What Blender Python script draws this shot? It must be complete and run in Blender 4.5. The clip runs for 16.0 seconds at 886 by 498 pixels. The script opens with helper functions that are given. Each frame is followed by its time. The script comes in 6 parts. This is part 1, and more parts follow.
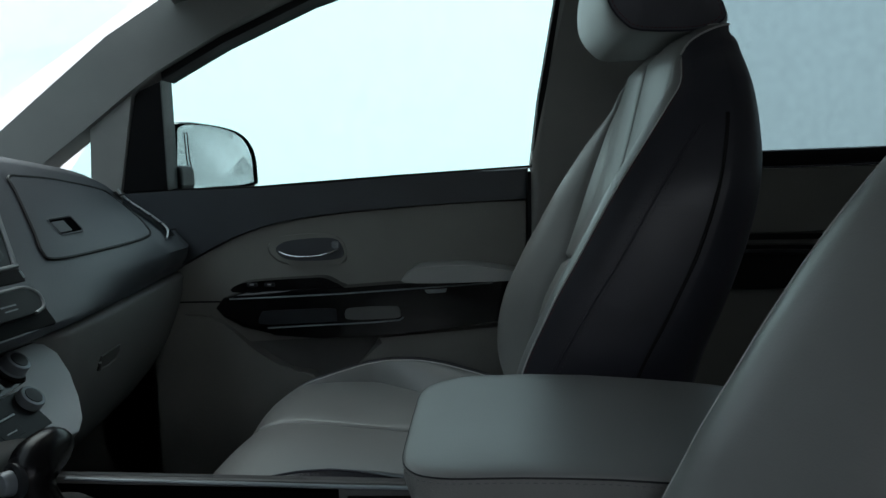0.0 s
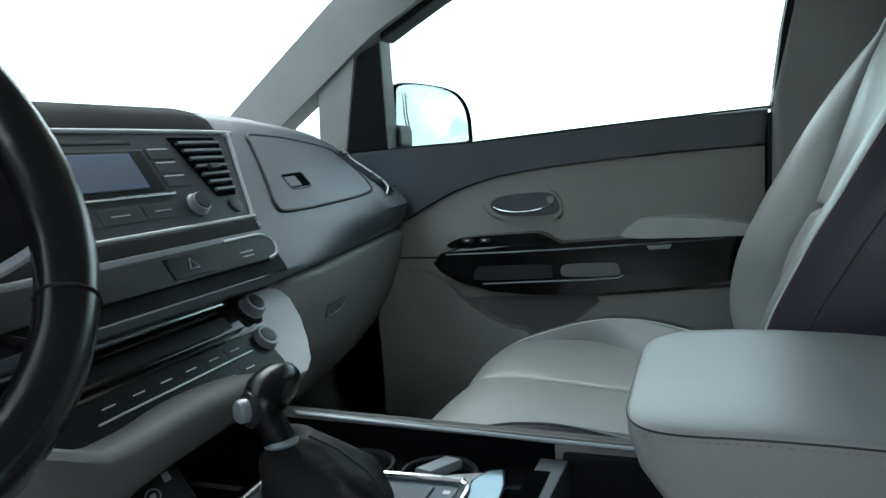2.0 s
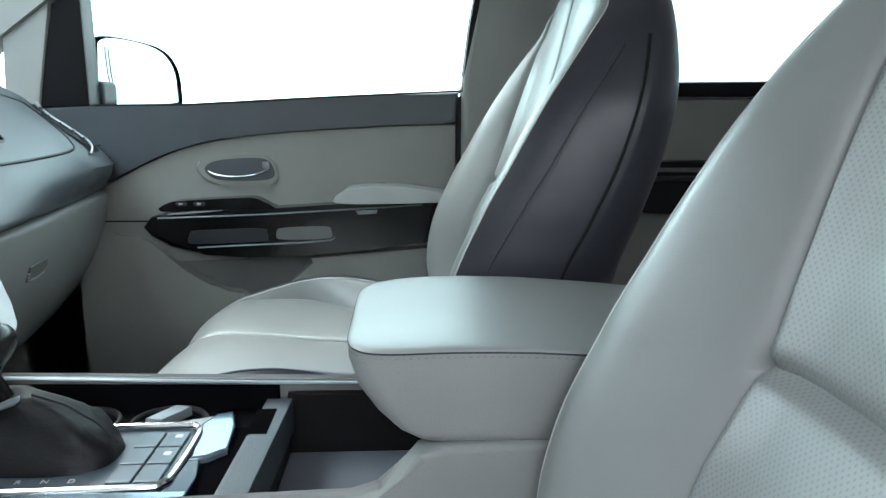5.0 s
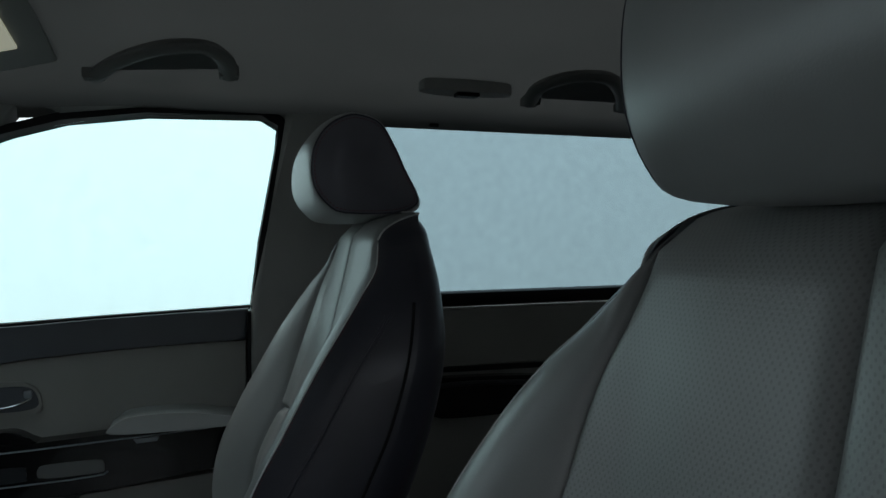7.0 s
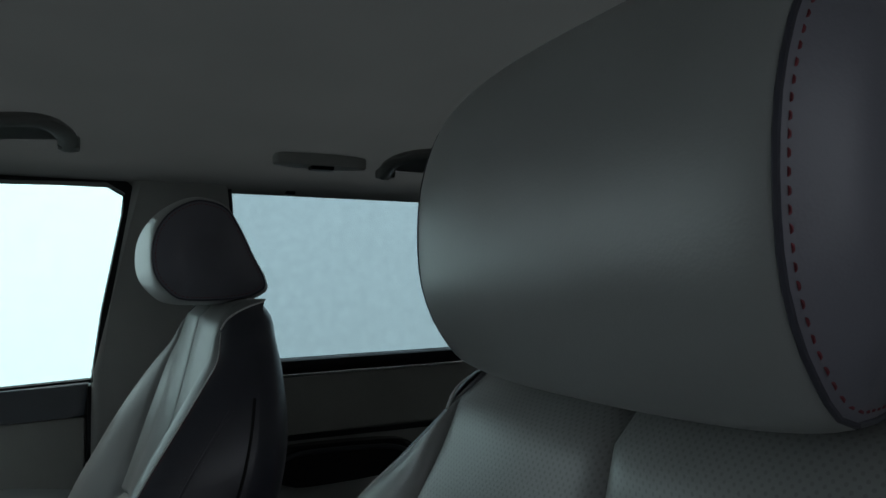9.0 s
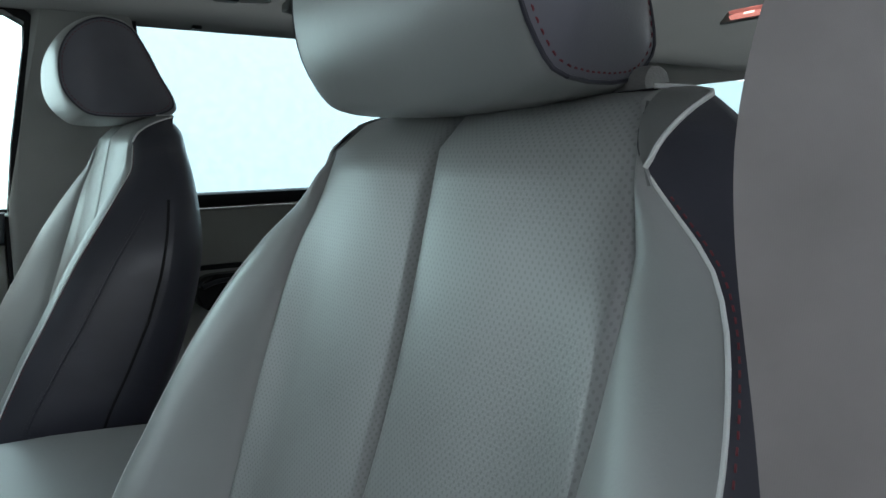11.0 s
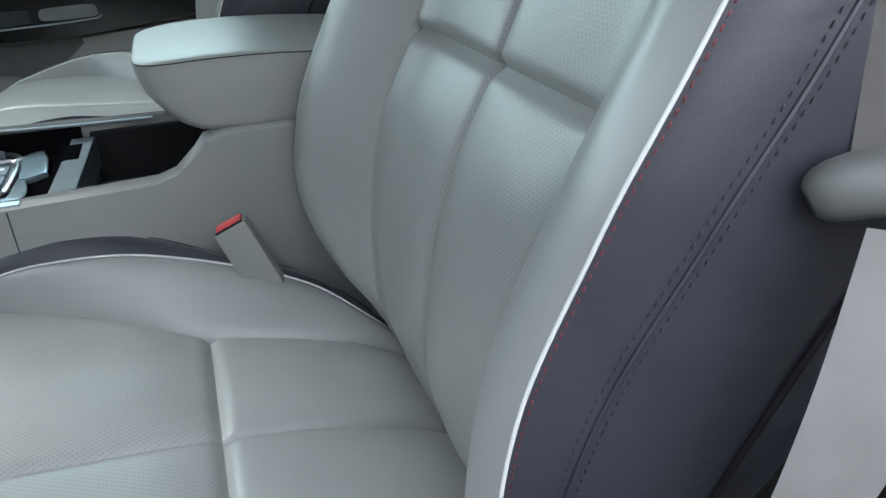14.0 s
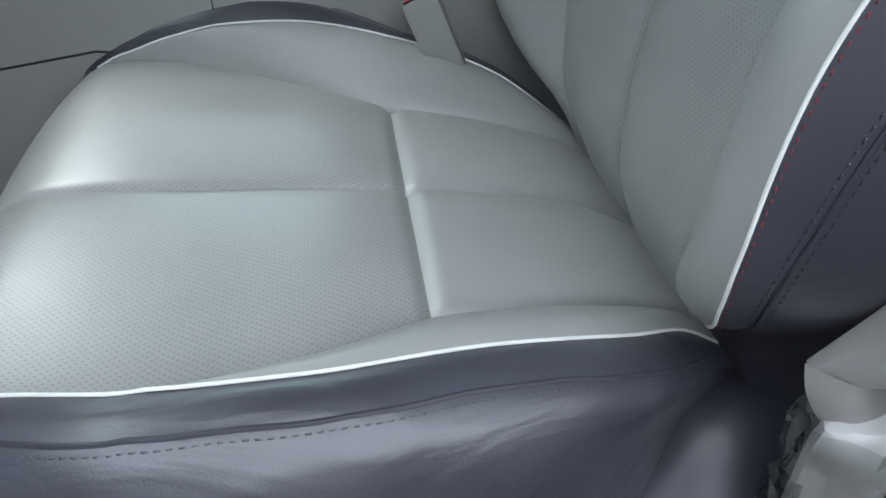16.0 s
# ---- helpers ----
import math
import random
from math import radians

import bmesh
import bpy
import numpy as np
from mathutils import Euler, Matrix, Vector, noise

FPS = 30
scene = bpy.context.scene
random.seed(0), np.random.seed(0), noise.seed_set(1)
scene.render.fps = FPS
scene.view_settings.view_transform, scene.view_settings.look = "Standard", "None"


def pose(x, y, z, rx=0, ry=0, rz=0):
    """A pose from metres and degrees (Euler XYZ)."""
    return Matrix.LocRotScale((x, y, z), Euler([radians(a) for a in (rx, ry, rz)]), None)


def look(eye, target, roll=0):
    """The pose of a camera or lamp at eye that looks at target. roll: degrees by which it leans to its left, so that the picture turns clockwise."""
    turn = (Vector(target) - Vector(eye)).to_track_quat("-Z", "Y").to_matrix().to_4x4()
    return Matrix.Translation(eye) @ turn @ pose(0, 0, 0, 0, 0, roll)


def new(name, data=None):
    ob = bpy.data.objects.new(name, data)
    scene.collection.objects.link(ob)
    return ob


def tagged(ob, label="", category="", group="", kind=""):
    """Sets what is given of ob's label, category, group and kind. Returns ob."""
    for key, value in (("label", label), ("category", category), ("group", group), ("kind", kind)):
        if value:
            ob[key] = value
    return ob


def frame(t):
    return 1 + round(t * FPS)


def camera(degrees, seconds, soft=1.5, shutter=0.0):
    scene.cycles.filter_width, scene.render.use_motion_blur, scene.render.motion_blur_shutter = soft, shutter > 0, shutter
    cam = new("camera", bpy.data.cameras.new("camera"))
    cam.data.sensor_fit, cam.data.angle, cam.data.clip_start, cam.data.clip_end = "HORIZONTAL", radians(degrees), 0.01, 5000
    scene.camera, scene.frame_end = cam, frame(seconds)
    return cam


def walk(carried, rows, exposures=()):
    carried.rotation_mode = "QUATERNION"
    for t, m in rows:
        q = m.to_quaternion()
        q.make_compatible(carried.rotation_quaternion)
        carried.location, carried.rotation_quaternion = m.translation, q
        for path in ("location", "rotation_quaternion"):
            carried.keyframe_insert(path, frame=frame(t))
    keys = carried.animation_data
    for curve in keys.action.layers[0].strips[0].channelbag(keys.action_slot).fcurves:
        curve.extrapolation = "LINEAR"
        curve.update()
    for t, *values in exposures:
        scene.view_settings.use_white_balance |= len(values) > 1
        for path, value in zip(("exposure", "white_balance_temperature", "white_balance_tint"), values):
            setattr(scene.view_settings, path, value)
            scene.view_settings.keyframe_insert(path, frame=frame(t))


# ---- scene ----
cam = camera(62.9, 16.0)
PATH = [
    (0, (-0.102, -0.55, 0.903), (-0.21, 1.437, 0.698), -1.3),
    (0.5, (-0.1, -0.535, 0.89), (-0.307, 1.434, 0.608), -1.2),
    (1, (-0.104, -0.522, 0.886), (-0.493, 1.422, 0.625), -1.6),
    (1.5, (-0.107, -0.514, 0.878), (-0.677, 1.385, 0.616), -2.5),
    (2, (-0.111, -0.511, 0.875), (-0.796, 1.349, 0.608), -3.5),
    (2.5, (-0.119, -0.511, 0.872), (-0.878, 1.319, 0.596), -3.1),
    (3, (-0.127, -0.527, 0.86), (-0.808, 1.304, 0.432), -1.2),
    (3.5, (-0.131, -0.544, 0.849), (-0.706, 1.306, 0.352), -1.1),
    (4, (-0.128, -0.562, 0.849), (-0.512, 1.333, 0.337), -0.7),
    (4.5, (-0.119, -0.579, 0.855), (-0.242, 1.359, 0.373), 0.1),
    (5, (-0.115, -0.589, 0.878), (-0.013, 1.373, 0.504), 0.2),
    (7.3, (-0.055, -0.593, 1.024), (0.542, 1.314, 1.105), -0.6),
    (7.5, (-0.047, -0.590, 1.034), (0.536, 1.319, 1.165), -0.5),
    (8, (-0.030, -0.594, 1.069), (0.625, 1.286, 1.255), -0.4),
    (8.2, (-0.034, -0.597, 1.083), (0.679, 1.265, 1.242), -0.4),
    (10.3, (-0.050, -0.706, 1.042), (1.021, 0.979, 1.034), -0.8),
    (10.5, (-0.055, -0.713, 1.034), (1.009, 0.978, 0.944), -1.1),
    (11, (-0.056, -0.731, 1.005), (1.014, 0.939, 0.745), -0.6),
    (11.5, (-0.065, -0.745, 0.978), (0.997, 0.908, 0.605), -0.4),
    (12, (-0.079, -0.760, 0.954), (0.914, 0.904, 0.458), -1.3),
    (12.5, (-0.097, -0.777, 0.920), (0.846, 0.892, 0.349), -0.7),
    (13, (-0.111, -0.789, 0.898), (0.740, 0.886, 0.210), -1.4),
    (13.5, (-0.114, -0.805, 0.872), (0.598, 0.881, 0.071), -1.8),
    (14, (-0.108, -0.821, 0.856), (0.462, 0.867, -0.053), -2.1),
    (14.5, (-0.141, -0.842, 0.841), (0.401, 0.786, -0.188), 0.1),
    (15, (-0.144, -0.846, 0.813), (0.327, 0.744, -0.304), -0.5),
    (15.5, (-0.151, -0.843, 0.787), (0.163, 0.759, -0.369), -1.6),
    (16, (-0.167, -0.833, 0.77), (0.045, 0.779, -0.394), -1.3),
]

# ---- light ----
EXPOSURES = [(0, -0.7), (0.5, 0.42), (1.0, 0.8), (2.5, 1.05), (3.0, 1.5), (3.5, 2.0), (4.0, 2.12), (4.5, 2.05), (5.0, 1.85), (7.5, -1.05), (8.2, -1.0), (10.3, 0.5), (12.0, 1.05), (13.5, 1.15), (14.5, 1.6), (15.5, 1.5), (16.0, 1.33)]
walk(cam, [(t, look(eye, target, roll)) for t, eye, target, roll in PATH], EXPOSURES)

world = bpy.data.worlds.new("overcast_sky")
scene.world = world
world.use_nodes = True
wn, wl = world.node_tree.nodes, world.node_tree.links
sky = wn.new("ShaderNodeTexSky")
sky.sky_type, sky.sun_disc = "NISHITA", False
sky.sun_elevation, sky.sun_rotation = radians(55), radians(200)
sky_gain = wn.new("ShaderNodeMix")
sky_gain.data_type, sky_gain.blend_type = "RGBA", "MIX"
sky_gain.inputs[0].default_value = 0.9                      # cloud cover
wl.new(sky.outputs[0], sky_gain.inputs[6])
sky_gain.inputs[7].default_value = (11.1, 12.0, 13.5, 1)    # white cloud
wl.new(sky_gain.outputs[2], wn["Background"].inputs[0])
wn["Background"].inputs[1].default_value = 0.13

sun = new("sun", bpy.data.lights.new("sun", "SUN"))
sun.data.energy, sun.data.angle, sun.data.color = 1.5, radians(40), (1.0, 0.98, 0.95)
sun.matrix_world = look((-3.0, 4.0, 7.0), (0, 0, 0.5))


# ---- materials ----
def material(name, color, rough=0.5, metal=0.0, grain=0.0, grain_size=0.0012, stain=0.12, stain_size=0.08, coat=0.0, sheen=0.0):
    m = bpy.data.materials.new(name)
    m.use_nodes = True
    n, l = m.node_tree.nodes, m.node_tree.links
    b = n["Principled BSDF"]
    b.inputs["Roughness"].default_value, b.inputs["Metallic"].default_value = rough, metal
    b.inputs["Coat Weight"].default_value, b.inputs["Coat Roughness"].default_value = coat, 0.28 if coat < 0.5 else 0.03
    b.inputs["Sheen Weight"].default_value = sheen
    co = n.new("ShaderNodeTexCoord")
    big = n.new("ShaderNodeTexNoise")
    big.inputs["Scale"].default_value, big.inputs["Detail"].default_value = 1 / stain_size, 4
    l.new(co.outputs["Object"], big.inputs["Vector"])
    ramp = n.new("ShaderNodeMapRange")
    ramp.inputs[1].default_value, ramp.inputs[2].default_value = 0.3, 0.7
    ramp.inputs[3].default_value, ramp.inputs[4].default_value = 1 - stain, 1 + stain
    l.new(big.outputs[0], ramp.inputs[0])
    mul = n.new("ShaderNodeVectorMath")
    mul.operation = "SCALE"
    mul.inputs[0].default_value = color
    l.new(ramp.outputs[0], mul.inputs["Scale"])
    l.new(mul.outputs[0], b.inputs["Base Color"])
    rr = n.new("ShaderNodeMapRange")
    rr.inputs[1].default_value, rr.inputs[2].default_value = 0.3, 0.7
    rr.inputs[3].default_value, rr.inputs[4].default_value = rough * 0.88, min(1, rough * 1.12)
    l.new(big.outputs[0], rr.inputs[0])
    l.new(rr.outputs[0], b.inputs["Roughness"])
    if grain:
        v = n.new("ShaderNodeTexVoronoi")
        v.inputs["Scale"].default_value = 1 / grain_size
        l.new(co.outputs["Object"], v.inputs["Vector"])
        f = n.new("ShaderNodeTexNoise")
        f.inputs["Scale"].default_value, f.inputs["Detail"].default_value = 0.22 / grain_size, 3
        l.new(co.outputs["Object"], f.inputs["Vector"])
        add = n.new("ShaderNodeMath")
        add.operation = "ADD"
        l.new(v.outputs["Distance"], add.inputs[0])
        l.new(f.outputs[0], add.inputs[1])
        bp = n.new("ShaderNodeBump")
        bp.inputs["Strength"].default_value, bp.inputs["Distance"].default_value = grain, grain_size * 0.5
        l.new(add.outputs[0], bp.inputs["Height"])
        l.new(bp.outputs[0], b.inputs["Normal"])
    return m


def perforated(name, color, rough, pitch=0.0046, hole=0.17):
    """Leather with rows of small punched holes, laid out in metres on the panel's own map."""
    m = material(name, color, rough, grain=0.12, grain_size=0.0014, stain=0.06, coat=0.12)
    n, l = m.node_tree.nodes, m.node_tree.links
    b = n["Principled BSDF"]
    uv = n.new("ShaderNodeUVMap")
    near = None
    for shift in (0.0, 0.5):
        sc = n.new("ShaderNodeVectorMath")
        sc.operation = "MULTIPLY_ADD"
        sc.inputs[1].default_value, sc.inputs[2].default_value = (1 / pitch, 1 / (pitch * 1.25), 0), (shift, shift, 0)
        l.new(uv.outputs[0], sc.inputs[0])
        fr = n.new("ShaderNodeVectorMath")
        fr.operation = "FRACTION"
        l.new(sc.outputs[0], fr.inputs[0])
        sb = n.new("ShaderNodeVectorMath")
        sb.operation = "SUBTRACT"
        sb.inputs[1].default_value = (0.5, 0.5, 0)
        l.new(fr.outputs[0], sb.inputs[0])
        le = n.new("ShaderNodeVectorMath")
        le.operation = "LENGTH"
        l.new(sb.outputs[0], le.inputs[0])
        if near is None:
            near = le.outputs["Value"]
        else:
            mn = n.new("ShaderNodeMath")
            mn.operation = "MINIMUM"
            l.new(near, mn.inputs[0])
            l.new(le.outputs["Value"], mn.inputs[1])
            near = mn.outputs[0]
    mask = n.new("ShaderNodeMapRange")
    mask.inputs[1].default_value, mask.inputs[2].default_value = hole, hole + 0.06
    mask.inputs[3].default_value, mask.inputs[4].default_value = 0.77, 1.0
    l.new(near, mask.inputs[0])
    src = b.inputs["Base Color"].links[0].from_socket
    mul = n.new("ShaderNodeVectorMath")
    mul.operation = "SCALE"
    l.new(src, mul.inputs[0])
    l.new(mask.outputs[0], mul.inputs["Scale"])
    l.new(mul.outputs[0], b.inputs["Base Color"])
    return m


def glass(name, tint, gloss=1.0):
    m = bpy.data.materials.new(name)
    m.use_nodes = True
    n, l = m.node_tree.nodes, m.node_tree.links
    n.remove(n["Principled BSDF"])
    tr, gl, mix, fr = (n.new("ShaderNodeBsdfTransparent"), n.new("ShaderNodeBsdfGlossy"), n.new("ShaderNodeMixShader"), n.new("ShaderNodeFresnel"))
    tr.inputs[0].default_value = (*tint, 1)
    gl.inputs["Roughness"].default_value = 0.02
    fr.inputs[0].default_value = 1.45
    sc = n.new("ShaderNodeMath")
    sc.operation = "MULTIPLY"
    sc.inputs[1].default_value = 0.5 * gloss
    l.new(fr.outputs[0], sc.inputs[0])
    l.new(sc.outputs[0], mix.inputs[0])
    l.new(tr.outputs[0], mix.inputs[1])
    l.new(gl.outputs[0], mix.inputs[2])
    l.new(mix.outputs[0], n["Material Output"].inputs[0])
    return m


def glowing(name, color, strength):
    m = material(name, color, 0.4)
    b = m.node_tree.nodes["Principled BSDF"]
    b.inputs["Emission Color"].default_value, b.inputs["Emission Strength"].default_value = (*color, 1), strength
    return m


def webbing(name, color):
    """Woven belt: fine ribs along the strip and a diagonal weave."""
    m = material(name, color, 0.55, stain=0.08, stain_size=0.03, sheen=0.3)
    n, l = m.node_tree.nodes, m.node_tree.links
    uv = n.new("ShaderNodeUVMap")
    w = n.new("ShaderNodeTexWave")
    w.inputs["Scale"].default_value, w.inputs["Distortion"].default_value = 900, 0.4
    l.new(uv.outputs[0], w.inputs["Vector"])
    bp = n.new("ShaderNodeBump")
    bp.inputs["Strength"].default_value, bp.inputs["Distance"].default_value = 0.12, 0.0003
    l.new(w.outputs[0], bp.inputs["Height"])
    l.new(bp.outputs[0], n["Principled BSDF"].inputs["Normal"])
    return m


GREY = material("grey_leather", (0.290, 0.302, 0.294), 0.38, coat=0.10, grain=0.07, grain_size=0.0014, stain=0.07, stain_size=0.10)
PERF = perforated("perforated_grey_leather", (0.290, 0.302, 0.294), 0.38, 0.0040, 0.14)
DARK = material("charcoal_leather", (0.036, 0.037, 0.050), 0.40, coat=0.1, grain=0.05, grain_size=0.0012, stain=0.14, stain_size=0.05)
DARKC = material("creased_charcoal_leather", (0.040, 0.041, 0.055), 0.36, coat=0.4, grain=0.12, grain_size=0.0012, stain=0.14, stain_size=0.05)
# lit copy of the charcoal leather: doorway light put into the colour
DARKLIT = material("lit_charcoal_leather", (0.14, 0.141, 0.166), 0.42, grain=0.1, grain_size=0.0012, stain=0.1, stain_size=0.05)
PIPE = material("pale_piping", (0.72, 0.74, 0.72), 0.4, stain=0.08, stain_size=0.02)
RED = material("red_thread", (0.16, 0.025, 0.035), 0.6, stain=0.2, stain_size=0.01)
THREAD = material("grey_thread", (0.20, 0.205, 0.22), 0.6, stain=0.2, stain_size=0.01)
DASH = material("charcoal_soft_plastic", (0.046, 0.056, 0.068), 0.45, grain=0.4, grain_size=0.0013, stain=0.12)
HARD = material("grey_hard_plastic", (0.255, 0.26, 0.252), 0.55, grain=0.35, grain_size=0.0012, stain=0.08, stain_size=0.15)
DOORG = material("grey_door_vinyl", (0.26, 0.265, 0.245), 0.5, grain=0.35, grain_size=0.0015, stain=0.08, stain_size=0.15)
TRIM = material("pillar_trim_fabric", (0.36, 0.37, 0.35), 0.7, grain=0.4, grain_size=0.0014, stain=0.08, stain_size=0.12)
BLACK = material("black_plastic", (0.008, 0.008, 0.009), 0.45, grain=0.3, grain_size=0.001)
GLOSS = material("piano_black", (0.006, 0.006, 0.007), 0.12, coat=0.0, stain=0.05)
PANEL = material("dark_grey_control_panel", (0.027, 0.030, 0.034), 0.38, stain=0.08)
CHROME = material("chrome", (0.72, 0.74, 0.76), 0.2, metal=1.0, stain=0.05)
SILVER = material("silver_paint", (0.56, 0.60, 0.62), 0.30, metal=0.35, stain=0.06)
HEAD = material("headliner_cloth", (0.21, 0.215, 0.205), 0.85, grain=0.5, grain_size=0.0011, stain=0.08, stain_size=0.2)
CARPET = material("dark_carpet", (0.040, 0.038, 0.036), 0.95, grain=1.0, grain_size=0.003, stain=0.3)
EDGE = material("satin_silver_trim", (0.34, 0.37, 0.38), 0.4, stain=0.06)
# black without sheen: paints the shade of deep pockets, slots, vents and gaps
DEEPSHADE = material("dull_black_recess_shade", (0.004, 0.004, 0.005), 0.95)
RUBBER = material("black_rubber", (0.015, 0.015, 0.016), 0.7)
# one strap in two tones: shaded shoulder part, lit lap part
BELT = webbing("shaded_belt_webbing", (0.33, 0.31, 0.30))
BELTLIT = webbing("lit_belt_webbing", (0.56, 0.55, 0.54))
SLEEVE = material("pale_grey_plastic", (0.60, 0.61, 0.60), 0.45, grain=0.2, stain=0.08)
BUTTON = material("red_button", (0.62, 0.06, 0.07), 0.35)
SCREEN = material("blue_grey_display", (0.06, 0.09, 0.145), 0.4)
PRINT = material("white_print", (0.62, 0.65, 0.66), 0.5)
MIRROR = material("mirror_glass", (0.58, 0.63, 0.64), 0.02, metal=1.0, stain=0.02)
PAINT = material("dark_body_paint", (0.02, 0.022, 0.026), 0.25, coat=0.8)
ASPHALT = material("wet_grey_asphalt", (0.055, 0.056, 0.058), 0.85, grain=0.8, grain_size=0.012, stain=0.25, stain_size=0.9)
# emission stands in for the overexposed overcast sky near the horizon
SKYGLOW = glowing("white_sky_glow", (0.93, 0.98, 1.0), 1.0)
# for the two unseen slabs that hold back outside light
BLOCKER = material("grey_light_blocker", (0.20, 0.20, 0.195), 0.9, grain=0.6, grain_size=0.02, stain=0.15, stain_size=0.7)
WINDOW = glass("clear_window_glass", (0.85, 0.97, 0.95), 0.35)
# very dark tint that keeps light off the rear ceiling
LIGHTCUT = glass("dark_light_cutting_glass", (0.13, 0.15, 0.155), 0.4)
TINT = glass("tinted_privacy_glass", (0.50, 0.585, 0.60), 0.4)
FILM = glass("clear_wrap_film", (0.86, 0.87, 0.87), 5.0)
LAMP = glowing("red_lamp_lens", (0.8, 0.30, 0.25), 0.5)
BULB = glowing("pink_bulb", (1.0, 0.72, 0.62), 1.1)
# weak emission stands in for a pale reflection on the visor
REFLPALE = glowing("vanity_reflection_glow", (0.8, 0.8, 0.62), 0.5)

HEATP = material("black_heater_panel", (0.011, 0.012, 0.014), 0.3, stain=0.06)
CHEEK = material("bright_silver_paint", (0.60, 0.65, 0.67), 0.42, metal=0.0, stain=0.05)
# mid-grey plastic; in the door recess its dark tone stands in for shade
CUP = material("grey_plastic_and_recess_shade", (0.13, 0.135, 0.13), 0.5)
# lit copy of the grey leather, for the pad that faces upward
PADLIT = material("lit_grey_leather", (0.40, 0.42, 0.41), 0.40, grain=0.08, grain_size=0.0014, stain=0.06)
HANDLE = material("grey_roof_plastic", (0.165, 0.17, 0.163), 0.6, grain=0.2)
DIMPR = material("dim_print", (0.30, 0.32, 0.34), 0.5)
WHEEL = material("worn_black_leather", (0.006, 0.006, 0.007), 0.24, grain=0.12, grain_size=0.0008, stain=0.25, stain_size=0.05)
GRIP = material("satin_black_grip", (0.006, 0.006, 0.007), 0.26)
GAITER = material("black_gaiter_leather", (0.008, 0.008, 0.009), 0.5, grain=0.15, grain_size=0.0014, stain=0.2, stain_size=0.03)
GPLATE = material("blue_grey_satin", (0.10, 0.125, 0.145), 0.3, metal=0.25, stain=0.06)
# colour of a dark reflection in the glossy trim, not another plastic
REFLDARK = material("dark_blue_reflection", (0.010, 0.020, 0.045), 0.2)
SILVD = material("dull_silver_plastic", (0.24, 0.27, 0.29), 0.35, metal=0.3)
MAT = material("grey_rubber_mat", (0.17, 0.185, 0.21), 0.5, grain=0.3, grain_size=0.0015)
GREYA = material("grey_armrest_vinyl", (0.28, 0.285, 0.275), 0.40, grain=0.35, grain_size=0.0014, stain=0.07, stain_size=0.1)
LAMPD = glowing("dim_red_lamp_lens", (0.62, 0.22, 0.19), 0.3)


def creased(m, size, strength, depth):
    """Adds soft folds to a leather on top of its grain."""
    n, l = m.node_tree.nodes, m.node_tree.links
    b = n["Principled BSDF"]
    co = n.new("ShaderNodeTexCoord")
    st = n.new("ShaderNodeMapping")
    st.inputs["Scale"].default_value = (0.45, 1.0, 1.6)
    tx = n.new("ShaderNodeTexNoise")
    tx.inputs["Scale"].default_value, tx.inputs["Detail"].default_value, tx.inputs["Distortion"].default_value = 1 / size, 3, 1.6
    l.new(co.outputs["Object"], st.inputs["Vector"])
    l.new(st.outputs[0], tx.inputs["Vector"])
    bp = n.new("ShaderNodeBump")
    bp.inputs["Strength"].default_value, bp.inputs["Distance"].default_value = strength, depth
    l.new(tx.outputs[0], bp.inputs["Height"])
    old = b.inputs["Normal"].links
    if old:
        l.new(old[0].from_socket, bp.inputs["Normal"])
    l.new(bp.outputs[0], b.inputs["Normal"])


for hide, gloss in ((GREY, 0.75), (PERF, 0.8), (GREYA, 1.0), (DASH, 0.8), (DARKC, 0.8)):
    hide.node_tree.nodes["Principled BSDF"].inputs["Specular IOR Level"].default_value = gloss
BROW = material("black_soft_plastic", (0.006, 0.006, 0.007), 0.6, grain=0.2, grain_size=0.0013)
BRIGHT = material("glossy_blue_silver", (0.23, 0.30, 0.35), 0.16, metal=0.7, stain=0.05)
for dull, gloss in ((BLACK, 0.2), (HEATP, 0.15), (PANEL, 0.25), (RUBBER, 0.25), (GAITER, 0.25), (GRIP, 0.25), (BROW, 0.1), (DEEPSHADE, 0.0), (REFLDARK, 0.3)):
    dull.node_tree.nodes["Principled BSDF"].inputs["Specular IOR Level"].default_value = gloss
creased(DARK, 0.06, 0.12, 0.006)
creased(DARKC, 0.07, 0.5, 0.006)
creased(GAITER, 0.04, 0.2, 0.006)
creased(GREY, 0.09, 0.05, 0.006)
creased(PERF, 0.11, 0.08, 0.006)


# ---- building helpers ----
WORLD_OF = {}


def thing(name, at, label, category, group="", kind=""):
    ob = new(name)
    ob.location = at
    WORLD_OF[ob.name] = Matrix.Translation(at)
    return tagged(ob, label, category, group, kind)


def finish(bm, name, mat, angle=40):
    me = bpy.data.meshes.new(name)
    bmesh.ops.recalc_face_normals(bm, faces=bm.faces)
    bm.to_mesh(me)
    bm.free()
    for p in me.polygons:
        p.use_smooth = True
    me.set_sharp_from_angle(angle=radians(angle))
    me.materials.append(mat)
    return me


def flat_faces(ob):
    """Keeps the large faces of a bevelled part flat in its shading."""
    if len(ob.data.polygons) < 420:
        w = ob.modifiers.new("flat_faces", "WEIGHTED_NORMAL")
        w.keep_sharp, w.weight = True, 50


def part(name, bm, mat, parent, label="", kind="", angle=40):
    ob = new(name, finish(bm, name, mat, angle))
    flat_faces(ob)
    ob.parent = parent
    ob.matrix_parent_inverse = WORLD_OF.get(parent.name, Matrix()).inverted()
    return tagged(ob, label, "", "", kind)


